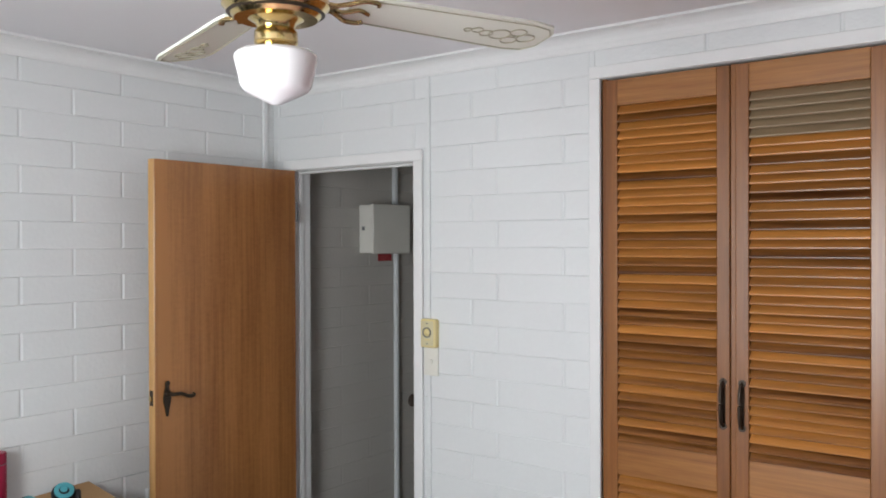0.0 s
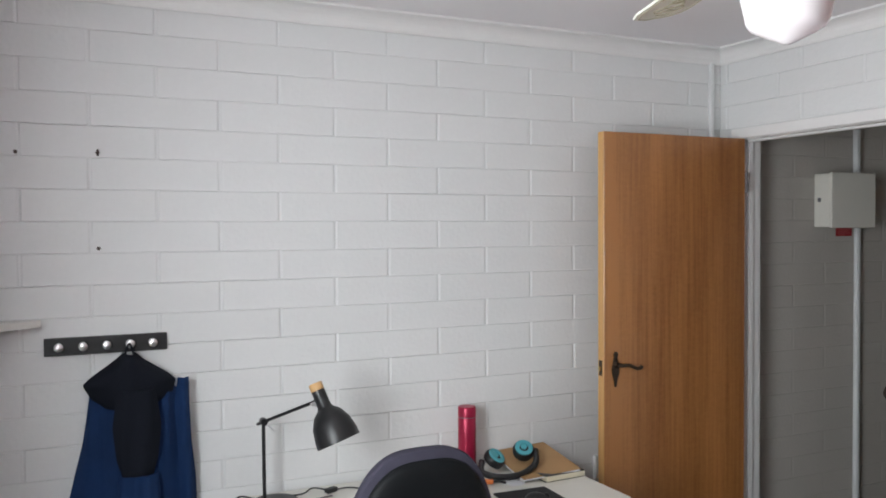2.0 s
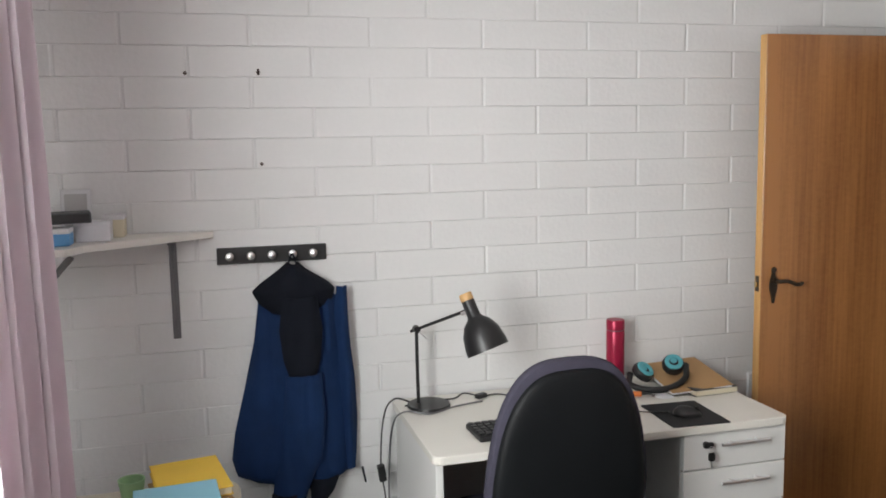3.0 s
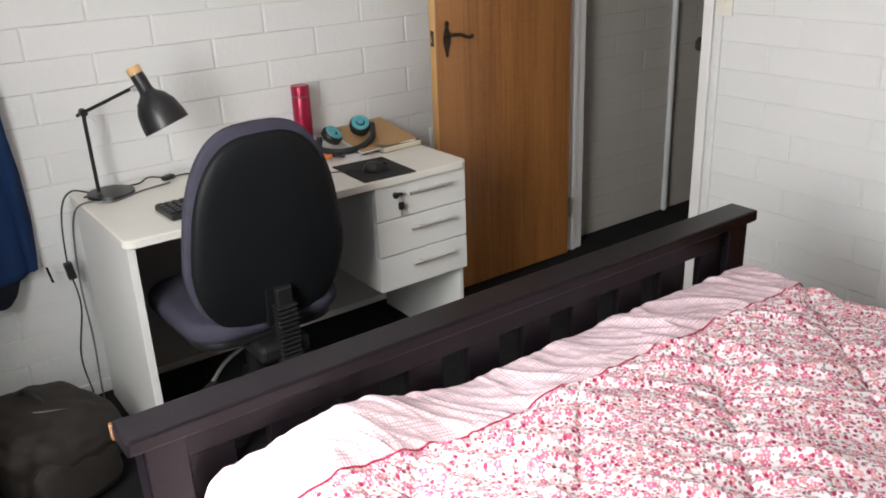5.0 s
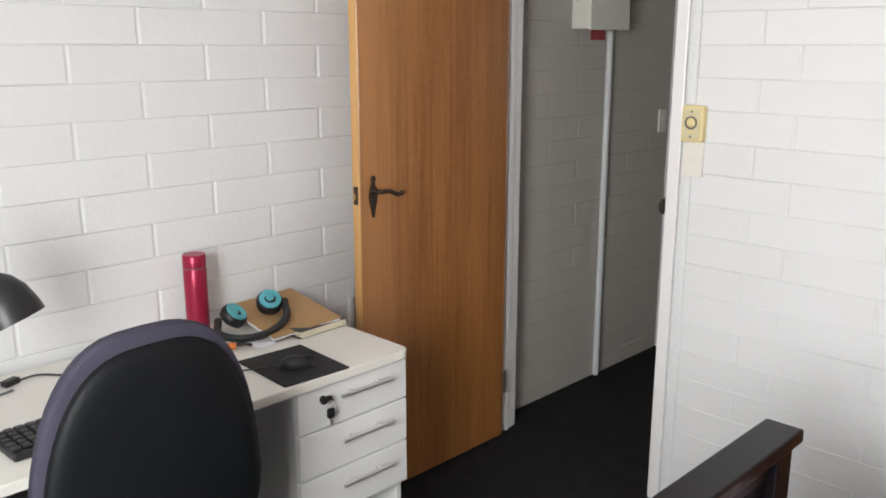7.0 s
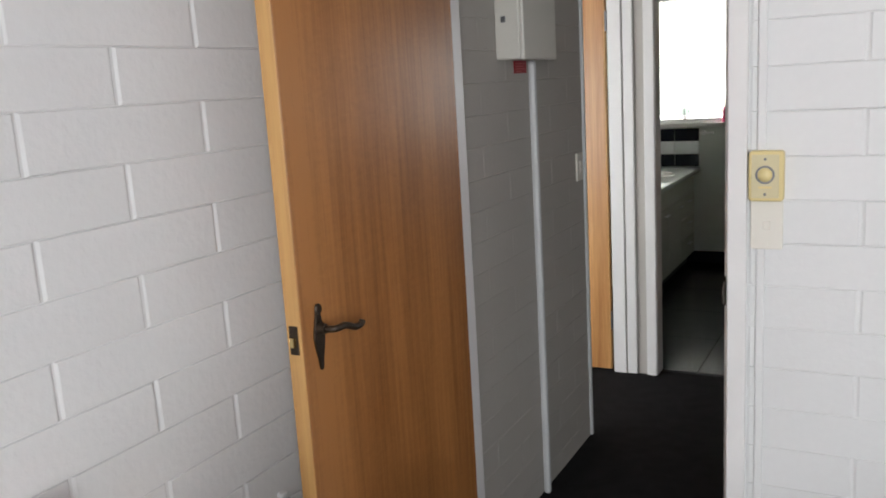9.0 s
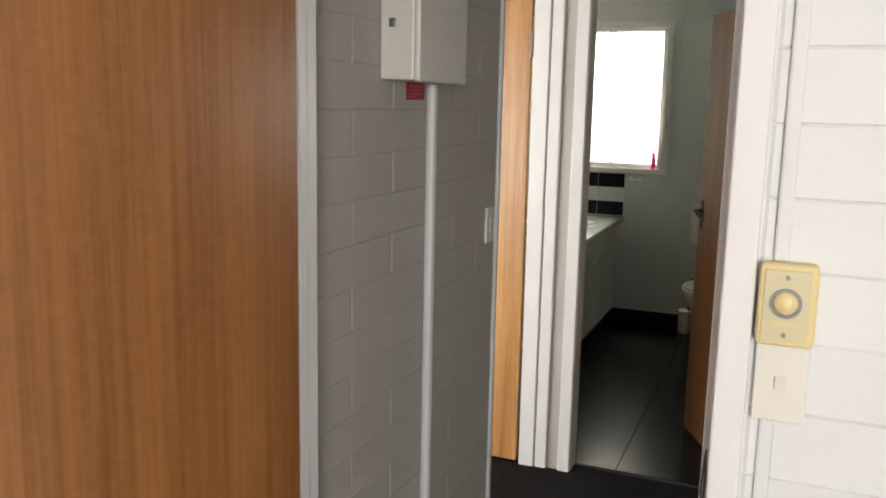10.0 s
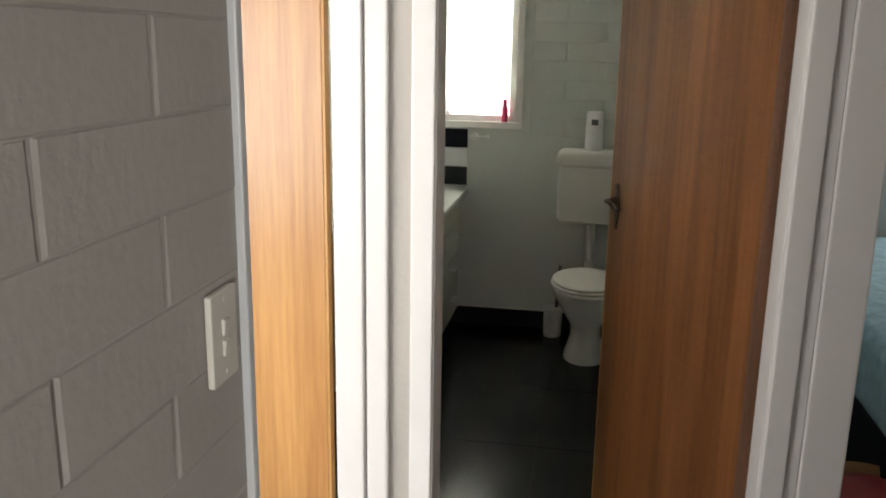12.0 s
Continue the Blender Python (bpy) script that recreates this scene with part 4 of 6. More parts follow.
def quilt_z(x, y):
    """Height of the quilt: puffed channels between diagonal stitch lines, wrinkles and rounded, falling edges."""
    c = (x + y - 0.22) / 0.4
    f = c - math.floor(c)
    puff = 0.019 * (abs(math.sin(math.pi * f)) ** 0.32) * smooth01((x - 1.79) / 0.08) + 0.012 * (1 - smooth01((x - 1.79) / 0.08))
    s = (x - y) * 0.7071
    e = (x + y) * 0.7071
    wr = 0.010 * noise.noise(Vector((e * 4.0, s * 11.0, 1.3)))
    bend = s + 0.035 * noise.noise(Vector((x * 5.0, y * 5.0, 4.4)))
    for long_, across, amp, k in ((3.2, 13.0, 0.018, 9.7), (5.5, 23.0, 0.013, 3.1), (9.0, 44.0, 0.006, 6.2)):
        fold_ = 1 - min(1.0, abs(noise.noise(Vector((e * long_ + k, bend * across, k)))) * 2.2)
        wr += amp * fold_ * fold_ * (0.55 + 0.9 * noise.noise(Vector((x * 4.2 + k, y * 4.2, k))))
    wr += 0.012 * noise.noise(Vector((x * 3.1, y * 3.3, 8.0)))
    wr *= 0.6 + 0.4 * smooth01((x - 1.72) / 0.15)
    z = 0.637 + puff + wr - 0.012 * smooth01((y + 1.3) / 0.5) - 0.008 * (1 - smooth01((x - 1.62) / 0.25))
    z += 0.006 * math.exp(-((x - 1.70) / 0.075) ** 2) * (1 + 0.8 * noise.noise(Vector((y * 5, 3.3, 0.7))))
    z += 0.046 * math.exp(-((x - 1.73) / 0.12) ** 2 - ((y + 2.20) / 0.17) ** 2)
    z += 0.042 * math.exp(-((x - 1.70) / 0.10) ** 2 - ((y + 2.05) / 0.13) ** 2)
    z -= 0.008 * math.exp(-((x - quilt_seam(y)) / 0.012) ** 2)
    z -= 0.07 * (1 - smooth01((x - 1.622) / 0.05)) ** 2
    lo = -2.425 + 0.012 * noise.noise(Vector((x * 6, 0, 2)))
    hi = -0.735 + 0.012 * noise.noise(Vector((x * 6, 5, 2)))
    z -= 0.30 * (1 - smooth01((y - lo) / 0.12)) ** 2 + 0.20 * (1 - smooth01((hi - y) / 0.10)) ** 2
    return z


quilt = root("quilt", (2.6, -1.61, 0.6), "rumpled pink floral quilt with a folded check lining", "quilt")
xs = np.concatenate([np.linspace(1.624, 2.55, 260), np.linspace(2.56, 3.6, 90)])
ys = np.linspace(-2.455, -0.705, 430)


def quilt_sheet(cond):
    bm = bmesh.new()
    seen = {}
    def vert(i, j):
        if (i, j) not in seen:
            x, y_ = float(xs[i]), float(ys[j])
            seen[(i, j)] = bm.verts.new((x, y_, quilt_z(x, y_)))
        return seen[(i, j)]
    for i in range(len(xs) - 1):
        for j in range(len(ys) - 1):
            if cond(0.5 * (xs[i] + xs[i + 1]) < quilt_seam(0.5 * (ys[j] + ys[j + 1]))):
                bm.faces.new((vert(i, j), vert(i + 1, j), vert(i + 1, j + 1), vert(i, j + 1)))
    return bm


part("cover", quilt_sheet(lambda fold: not fold), FLORAL, quilt, "floral print cotton", smooth=True)
part("lining", quilt_sheet(lambda fold: fold), PLAID, quilt, "pink check lining folded over", smooth=True)
part("piping", TUBE([(quilt_seam(y_), y_, quilt_z(quilt_seam(y_), y_) + 0.002) for y_ in np.linspace(-2.42, -0.76, 150)], 0.0017, 6), PIPING, quilt, "crimson piping", smooth=True)
for c in (0.22, -0.18, 0.62, 1.02, 1.42, 1.82):
    line = []
    for k in range(160):
        x = 1.84 + k * 0.011
        y_ = c - x
        if -2.40 < y_ < -0.80 and x < 3.55:
            line.append((x, y_, quilt_z(x, y_) + 0.0006))
    if len(line) > 3:
        part("stitching", TUBE(line, 0.0021, 4), PIPING, quilt, "dark red stitching")

# ---- desk ----
desk = root("desk", (0.33, -1.56, 0), "white melamine desk with three drawers against the wall", "desk")
part("top", PRISM(ROUND(0.03, 0.628, -2.158, -0.962, 0.03), 0.73, 0.756, 2, 0.003), DESKTOP, desk, "warm white worktop")
part("side_panel", B((0.05, -2.148, 0.0), (0.605, -2.124, 0.73), 0.002), DESKSIDE, desk)
part("side_panel", B((0.05, -0.984, 0.0), (0.585, -0.966, 0.73), 0.002), DESKSIDE, desk)
part("back_panel", B((0.13, -2.124, 0.10), (0.146, -0.985, 0.73), 0.001), GREYPANEL, desk, "grey back panel")
ped = part("pedestal", B((0.14, -1.338, 0.348), (0.592, -0.985, 0.73), 0.002), DESKSIDE, desk)
for z0, z1, hz in ((0.608, 0.727, 0.690), (0.478, 0.603, 0.562), (0.348, 0.473, 0.432)):
    dr = part("drawer", B((0.592, -1.338, z0), (0.612, -0.966, z1), 0.002), DESKSIDE, ped)
    hd = part("handle", C((0.636, -1.215, hz), (0.636, -1.04, hz), 0.0055, 12), CHROME, dr, "chrome bar handle", smooth=True)
    for yy in (-1.175, -1.08):
        part("standoff", C((0.611, yy, hz), (0.636, yy, hz), 0.004, 8), CHROME, hd)
lock = part("lock", C((0.611, -1.262, 0.690), (0.618, -1.262, 0.690), 0.010, 14), BLACKP, ped, "black drawer lock")
keys = root("drawer_keys", (0.62, -1.262, 0.690), "key in the drawer lock with another hanging below", "keys")
part("key_bow", PRISM(ROUND(-1.276, -1.240, 0.681, 0.699, 0.007), 0.620, 0.630, 0, 0.002), BLACKP, keys)
part("ring", TUBE([(0.632, -1.252 + 0.010 * math.cos(a), 0.678 + 0.010 * math.sin(a)) for a in np.linspace(0, 6.283, 16)], 0.0011, 5), CHROME, keys)
part("hanging_key", PRISM(ROUND(-1.262, -1.240, 0.640, 0.668, 0.007), 0.628, 0.636, 0, 0.002), BLACKP, keys)
part("blade", B((0.631, -1.254, 0.615), (0.633, -1.247, 0.641), 0.0005, 1), CHROME, keys)

# ---- office chair ----
chair = root("office_chair", (0.63, -1.81, 0), "dark grey upholstered office chair with a black back shell", "office chair")
def back_outline(scale_y, scale_z, drop):
    out = []
    for k in range(48):
        a = 2 * math.pi * k / 48
        cx, sy = math.cos(a), math.sin(a)
        px_ = abs(cx) ** 0.62 * math.copysign(1, cx)
        pz_ = abs(sy) ** 0.68 * math.copysign(1, sy)
        taper = 1.0 - 0.165 * max(0, pz_ + 0.35) ** 1.3 - 0.14 * max(0, -pz_ - 0.3) ** 1.5
        out.append((0.250 * px_ * taper * scale_y, 0.305 * pz_ * scale_z + drop))
    return out


def domed(outline, x0, x1, dome, rings=7):
    """A shield-shaped pad: outline at x0, bulging to x1 by rings."""
    bm = bmesh.new()
    last = None
    for k in range(rings + 1):
        t = k / rings
        s = math.cos(t * math.pi / 2) ** 0.45 if k < rings else 0.0
        x = x0 + (x1 - x0) * math.sin(t * math.pi / 2) ** dome
        if k == rings:
            tip = bm.verts.new((x1, 0, 0))
            for i in range(len(last)):
                bm.faces.new((last[i], last[(i + 1) % len(last)], tip))
        else:
            ring = [bm.verts.new((x, p[0] * s, p[1] * s)) for p in outline]
            if last:
                for i in range(len(ring)):
                    j = (i + 1) % len(ring)
                    bm.faces.new((last[i], last[j], ring[j], ring[i]))
            else:
                bm.faces.new(ring[::-1])
            last = ring
    bmesh.ops.recalc_face_normals(bm, faces=bm.faces[:])
    return bm


BK = pose(0.80, -1.815, 0.765, 0, 3, 2)
part("back_cushion", moved(joined(domed(back_outline(1.0, 1.0, 0), 0.0, -0.075, 0.8), domed(back_outline(1.0, 1.0, 0), 0.0, 0.022, 0.5)), BK), FABRIC, chair, "grey-purple fabric cushion", smooth=True)
shell = part("back_shell", moved(domed(back_outline(0.95, 0.94, -0.010), 0.006, 0.046, 0.55, 9), BK), SHELLP, chair, "scuffed black plastic shell", smooth=True)
part("rim", moved(TUBE([(0.018, p[0], p[1]) for p in back_outline(0.925, 0.92, -0.010)] + [(0.018, *back_outline(0.925, 0.92, -0.010)[0])], 0.007, 8), BK), SHELLP, shell, smooth=True)
part("bracket_recess", moved(B((0.030, -0.042, -0.285), (0.0475, 0.042, -0.165), 0.004), BK), SHELLP, shell)
part("seat", moved(joined(PRISM(ROUND(-0.25, 0.22, -0.245, 0.245, 0.11, 8), 0.0, 0.065, 2, 0.028, 4), bmesh.new()), pose(0.60, -1.825, 0.455, 0, 0, 2)), FABRIC, chair, "grey-purple fabric seat", smooth=True)
part("seat_pan", moved(PRISM(ROUND(-0.23, 0.20, -0.225, 0.225, 0.10, 8), 0.0, 0.03, 2, 0.01), pose(0.60, -1.825, 0.428, 0, 0, 2)), BLACKP, chair, smooth=True)
spine = part("spine", B((0.845, -1.835, 0.36), (0.868, -1.785, 0.60), 0.006), BLACKP, chair)
for k in range(13):
    part("bellows_fold", B((0.838, -1.842, 0.365 + k * 0.0145), (0.880, -1.778, 0.3735 + k * 0.0145), 0.004), BLACKP, spine)
part("mechanism", B((0.50, -1.90, 0.375), (0.86, -1.74, 0.43), 0.015), BLACKP, chair)
lev = part("lever", TUBE(CURVE([(0.72, -1.88, 0.39), (0.76, -1.97, 0.375), (0.80, -2.03, 0.35)]), 0.006, 8), CHROME, chair, "chrome lever", smooth=True)
part("paddle", moved(PRISM(ROUND(-0.012, 0.012, -0.035, 0.035, 0.010), -0.004, 0.004, 2, 0.002), pose(0.815, -2.05, 0.343, 10, 0, 30)), BLACKP, lev)
part("gas_column", C((0.60, -1.82, 0.09), (0.60, -1.82, 0.38), 0.026, 20), BLACKP, chair)
for k in range(5):
    a = radians(20 + 72 * k)
    ca, sa = math.cos(a), math.sin(a)
    leg = part("leg", TUBE([(0.60 + 0.03 * ca, -1.82 + 0.03 * sa, 0.115), (0.60 + 0.16 * ca, -1.82 + 0.16 * sa, 0.10), (0.60 + 0.29 * ca, -1.82 + 0.29 * sa, 0.075)], 0.021, 10), BLACKP, chair, smooth=True)
    cx, cy = 0.60 + 0.285 * ca, -1.82 + 0.285 * sa
    part("castor", C((cx - 0.022 * sa, cy + 0.022 * ca, 0.027), (cx + 0.022 * sa, cy - 0.022 * ca, 0.027), 0.027, 18, bev=0.005), BLACKP, leg)

# ---- on the desk ----
TOPZ = 0.756
lamp = root("desk_lamp", (0.148, -2.05, TOPZ), "matte black desk lamp with a pale wood cap", "desk lamp")
part("base", LATHE([(0, 0.0), (0.073, 0.0), (0.075, 0.003), (0.073, 0.011), (0.02, 0.014), (0, 0.014)], (0.148, -2.05, TOPZ + 0.0005), 40), LAMPB, lamp, smooth=True)
part("stem", TUBE([(0.135, -2.083, TOPZ + 0.01), (0.137, -2.085, 0.88), (0.14, -2.086, 1.03)], 0.0062, 10), LAMPB, lamp, smooth=True)
part("joint", C((0.13, -2.086, 1.03), (0.155, -2.086, 1.03), 0.012, 16), LAMPB, lamp)
part("arm", TUBE([(0.118, -2.100, 1.018), (0.325, -1.966, 1.118)], 0.0055, 10), LAMPB, lamp, smooth=True)
part("wing_nut", TUBE([(0.16, -2.075, 1.02), (0.168, -2.055, 1.0)], 0.003, 6), CHROME, lamp)
HD = pose(0.330, -1.958, 1.150) @ pose(0, 0, 0, 18) @ pose(0, 0, 0, 0, -18)
head = part("head", moved(LATHE([(0.0, 0.005), (0.021, 0.003), (0.022, -0.05), (0.026, -0.058), (0.045, -0.075), (0.061, -0.105), (0.069, -0.145), (0.070, -0.168), (0.068, -0.168), (0.066, -0.145), (0.055, -0.10), (0.03, -0.07), (0.0, -0.06)], (0, 0, 0), 36), HD), LAMPB, lamp, smooth=True)
part("cap", moved(LATHE([(0, 0.028), (0.019, 0.027), (0.0215, 0.024), (0.0215, 0.003), (0, 0.003)], (0, 0, 0), 28), HD), LAMPW, head, "pale beech cap", smooth=True)
part("pivot", moved(C((-0.006, -0.036, -0.03), (-0.006, -0.018, -0.03), 0.006, 10), HD), CHROME, head)

bottle = root("drink_bottle", (0.085, -1.312, TOPZ), "crimson metallic insulated drink bottle", "bottle")
part("body", LATHE([(0, 0), (0.031, 0.0), (0.0335, 0.004), (0.0335, 0.196), (0.032, 0.199), (0, 0.199)], (0.085, -1.312, TOPZ + 0.0005), 32), REDM, bottle, smooth=True)
part("collar", LATHE([(0, 0.199), (0.0315, 0.199), (0.0315, 0.203), (0, 0.203)], (0.085, -1.312, TOPZ), 32), STEEL, bottle, smooth=True)
part("lid", LATHE([(0, 0.203), (0.0335, 0.203), (0.0335, 0.236), (0.031, 0.240), (0, 0.240)], (0.085, -1.312, TOPZ), 32), REDM, bottle, smooth=True)

pad = root("mouse_mat", (0.50, -1.27, TOPZ), "black cloth mouse mat on the desk", "mouse mat")
part("sheet", moved(PRISM(ROUND(-0.119, 0.119, -0.10, 0.10, 0.006), 0, 0.003, 2, 0.001), pose(0.502, -1.272, TOPZ + 0.0005, 0, 0, -3)), PADC, pad)
mouse = root("computer_mouse", (0.52, -1.29, TOPZ + 0.004), "black computer mouse on the mat", "mouse")
mm = bmesh.new()
bmesh.ops.create_uvsphere(mm, u_segments=24, v_segments=14, radius=1)
for v in mm.verts:
    x, y_, z = v.co
    v.co = Vector((0.047 * x, 0.027 * y_ * (1 - 0.12 * x), max(0, z) * 0.031 * (1 - 0.22 * x) + min(0, z) * 0.001))
part("body", moved(mm, pose(0.525, -1.275, TOPZ + 0.0045, 0, 0, 60)), BLACKP, mouse, smooth=True)
part("wheel", moved(C((-0.004, 0, 0.025), (0.004, 0, 0.025), 0.008, 14), pose(0.525, -1.275, TOPZ + 0.004, 0, 0, 60) @ pose(0.028, 0, -0.003, 0, 0, 90)), BLACKP, mouse)
part("cord", TUBE(CURVE([(0.50, -1.33, TOPZ + 0.012), (0.46, -1.38, TOPZ + 0.006), (0.40, -1.45, TOPZ + 0.003), (0.33, -1.52, TOPZ + 0.003)]), 0.002, 6), BLACKP, mouse, smooth=True)

nb = root("notebook", (0.22, -1.06, TOPZ), "black covered notebook with cream pages", "notebook")
NM = pose(0.243, -1.055, TOPZ + 0.0005, 0, 0, 3)
part("pages", moved(B((-0.10, -0.083, 0.002), (0.105, 0.086, 0.020), 0.001, 1), NM), PAPER, nb, "cream page block")
part("cover", moved(PRISM(ROUND(-0.104, 0.103, -0.087, 0.087, 0.006), 0.020, 0.0225, 2, 0.0008), NM), BLACKP, nb)
part("cover", moved(PRISM(ROUND(-0.104, 0.103, -0.087, 0.087, 0.006), 0.0, 0.002, 2, 0.0006), NM), BLACKP, nb)
fol = root("paper_folder", (0.17, -1.08, TOPZ + 0.024), "brown kraft card folder lying on the notebook", "folder")
FM = pose(0.185, -1.082, TOPZ + 0.034, 4, 5, -5)
part("cover", moved(B((-0.15, -0.115, 0.0), (0.15, 0.115, 0.0022), 0.0008, 1), FM), CARD, fol)
part("sheets", moved(B((-0.145, -0.118, -0.005), (0.152, 0.108, -0.0006), 0.0005, 1), FM), PAPERW, fol, "white sheets inside")
pap = root("loose_paper", (0.27, -1.245, TOPZ + 0.001), "crumpled white paper scrap on the desk", "paper")
part("sheet", moved(PRISM([(-0.05, -0.03), (0.05, -0.035), (0.055, 0.02), (0.0, 0.032), (-0.045, 0.03)], 0, 0.0012), pose(0.285, -1.245, TOPZ + 0.003, 3, 4, 30)), PAPERW, pap)

hp = root("headphones", (0.2, -1.22, TOPZ), "black over-ear headphones with pale blue ear cups", "headphones")
for cx, cy, cz, rx, rz in ((0.160, -1.232, TOPZ + 0.058, 38, 30), (0.190, -1.130, TOPZ + 0.083, 40, -20)):
    m = pose(cx, cy, cz, 0, rx, rz)
    cup = part("ear_cup", moved(LATHE([(0, -0.028), (0.030, -0.028), (0.039, -0.022), (0.041, -0.008), (0.038, 0.002), (0.034, 0.006), (0, 0.006)], (0, 0, 0), 30), m), BLACKP, hp, smooth=True)
    part("cup_face", moved(LATHE([(0.017, 0.006), (0.033, 0.006), (0.032, 0.011), (0.018, 0.012), (0.017, 0.006)], (0, 0, 0), 30), m), TEAL, cup, "pale blue ring", smooth=True)
    part("emblem", moved(C((-0.006, 0, 0.006), (-0.006, 0, 0.0085), 0.012, 14), m), TEAL, cup)
part("headband", TUBE(CURVE([(0.150, -1.285, TOPZ + 0.045), (0.20, -1.31, TOPZ + 0.022), (0.262, -1.275, TOPZ + 0.016), (0.285, -1.20, TOPZ + 0.022), (0.262, -1.125, TOPZ + 0.045), (0.20, -1.085, TOPZ + 0.075)]), 0.0115, 10), BLACKP, hp, "padded black headband", smooth=True)

cord = root("bundled_cable", (0.29, -1.33, TOPZ), "bundled black cable with an orange tie", "cable")
part("tie", moved(B((-0.022, -0.009, 0), (0.022, 0.009, 0.016), 0.004), pose(0.285, -1.335, TOPZ + 0.006, 0, 0, 60)), ORANGE, cord, "orange cable tie")
part("loop", TUBE(CURVE([(0.27, -1.37, TOPZ + 0.006), (0.30, -1.30, TOPZ + 0.014), (0.31, -1.28, TOPZ + 0.010), (0.295, -1.27, TOPZ + 0.006), (0.28, -1.30, TOPZ + 0.012), (0.25, -1.36, TOPZ + 0.006), (0.21, -1.45, TOPZ + 0.004)]), 0.0032, 6), BLACKP, cord, smooth=True)

kb = root("keyboard", (0.48, -1.80, TOPZ), "black computer keyboard on the desk", "keyboard")
part("body", moved(B((-0.07, -0.21, 0), (0.07, 0.21, 0.018), 0.004), pose(0.475, -1.785, TOPZ + 0.0005, 0, 0, 2)), BLACKP, kb)
key0 = None
for i in range(5):
    for j in range(18):
        m = pose(0.475, -1.785, TOPZ + 0.0005, 0, 0, 2) @ pose(-0.05 + i * 0.024, -0.198 + j * 0.0232, 0.018)
        if key0 is None:
            key0 = part("key", B((-0.0095, -0.0095, 0), (0.0095, 0.0095, 0.006), 0.002, 1), BLACKP)
            k_ = key0
        else:
            k_ = new("key", key0.data)
        k_.matrix_basis = m
        place_under(k_, kb)


def cable(name, ctrl, r, label, m=BLACKP):
    t = root(name, ctrl[0], label, "cable")
    part("cord", TUBE(CURVE(ctrl), r, 6), m, t, smooth=True)
    return t


cable("lamp_cord", [(0.10, -2.10, TOPZ + 0.006), (0.09, -2.16, TOPZ + 0.02), (0.10, -2.20, 0.72), (0.10, -2.215, 0.55), (0.12, -2.205, 0.40), (0.13, -2.24, 0.22), (0.16, -2.23, 0.06), (0.14, -2.26, 0.01)], 0.003, "black lamp cord hanging beside the desk")
cable("power_cord", [(0.16, -1.86, TOPZ + 0.004), (0.19, -1.97, TOPZ + 0.004), (0.24, -2.07, TOPZ + 0.004), (0.20, -2.15, TOPZ + 0.006), (0.17, -2.185, 0.70), (0.16, -2.20, 0.50), (0.18, -2.20, 0.30), (0.20, -2.21, 0.10), (0.22, -2.20, 0.01)], 0.003, "grey power cord over the desk's edge", STEEL)
cable("black_lead", [(0.13, -2.13, TOPZ + 0.004), (0.09, -2.05, TOPZ + 0.004), (0.10, -1.95, TOPZ + 0.004), (0.07, -1.90, TOPZ + 0.010), (0.115, -1.85, TOPZ + 0.008), (0.10, -1.78, TOPZ + 0.004), (0.16, -1.72, TOPZ + 0.004), (0.22, -1.62, TOPZ + 0.004)], 0.0027, "black lead with a plug across the desk")
plug = root("plug", (0.115, -1.85, TOPZ), "small black plug on the desk", "plug")
part("body", moved(B((-0.012, -0.022, 0), (0.012, 0.022, 0.016), 0.004), pose(0.114, -1.85, TOPZ + 0.001, 0, 0, 25)), BLACKP, plug)
plug2 = root("inline_switch", (0.105, -2.207, 0.52), "black inline switch on the hanging cord", "switch")
part("body", moved(B((-0.012, -0.013, -0.03), (0.012, 0.013, 0.03), 0.004), pose(0.103, -2.213, 0.52, 8)), BLACKP, plug2)

# ---- coat rack and jacket ----
rack = root("coat_rack", (0.01, -2.55, 1.30), "black wall-mounted coat rack with five chrome knobs", "coat rack")
part("board", moved(B((0.001, -0.1815, -0.0275), (0.017, 0.1815, 0.0275), 0.002), pose(0, -2.5495, 1.297)), BLACKP, rack)
for k in range(5):
    yk = -2.69 + k * 0.069
    kn = part("knob", moved(LATHE([(0.007, 0.0), (0.007, 0.010), (0.011, 0.016), (0.0135, 0.022), (0.0125, 0.028), (0.006, 0.031), (0, 0.0315)], (0, 0, 0), 24), pose(0.017, yk, 1.297, 0, 90)), CHROME, rack, "chrome knob", smooth=True)
    part("rose", moved(C((0, 0, -0.001), (0, 0, 0.003), 0.012, 20), pose(0.017, yk, 1.297, 0, 90)), CHROME, kn)


def cloth(rows, x_of, nu=36, nv=60, thick=0.006):
    """A hanging cloth on the wall: rows of (z, y_left, y_right), depth by x_of(u, v, y, z), closed with a thickness."""
    zs = [r[0] for r in rows][::-1]
    yl = [r[1] for r in rows][::-1]
    yr = [r[2] for r in rows][::-1]
    bm = bmesh.new()
    grid = []
    for j in range(nv + 1):
        z = zs[0] + (zs[-1] - zs[0]) * j / nv
        a, b = float(np.interp(z, zs, yl)), float(np.interp(z, zs, yr))
        grid.append([bm.verts.new((x_of(i / nu, j / nv, a + (b - a) * i / nu, z), a + (b - a) * i / nu, z)) for i in range(nu + 1)])
    for j in range(nv):
        for i in range(nu):
            bm.faces.new((grid[j][i], grid[j][i + 1], grid[j + 1][i + 1], grid[j + 1][i]))
    bmesh.ops.recalc_face_normals(bm, faces=bm.faces[:])
    bmesh.ops.solidify(bm, geom=bm.faces[:], thickness=thick)
    return bm


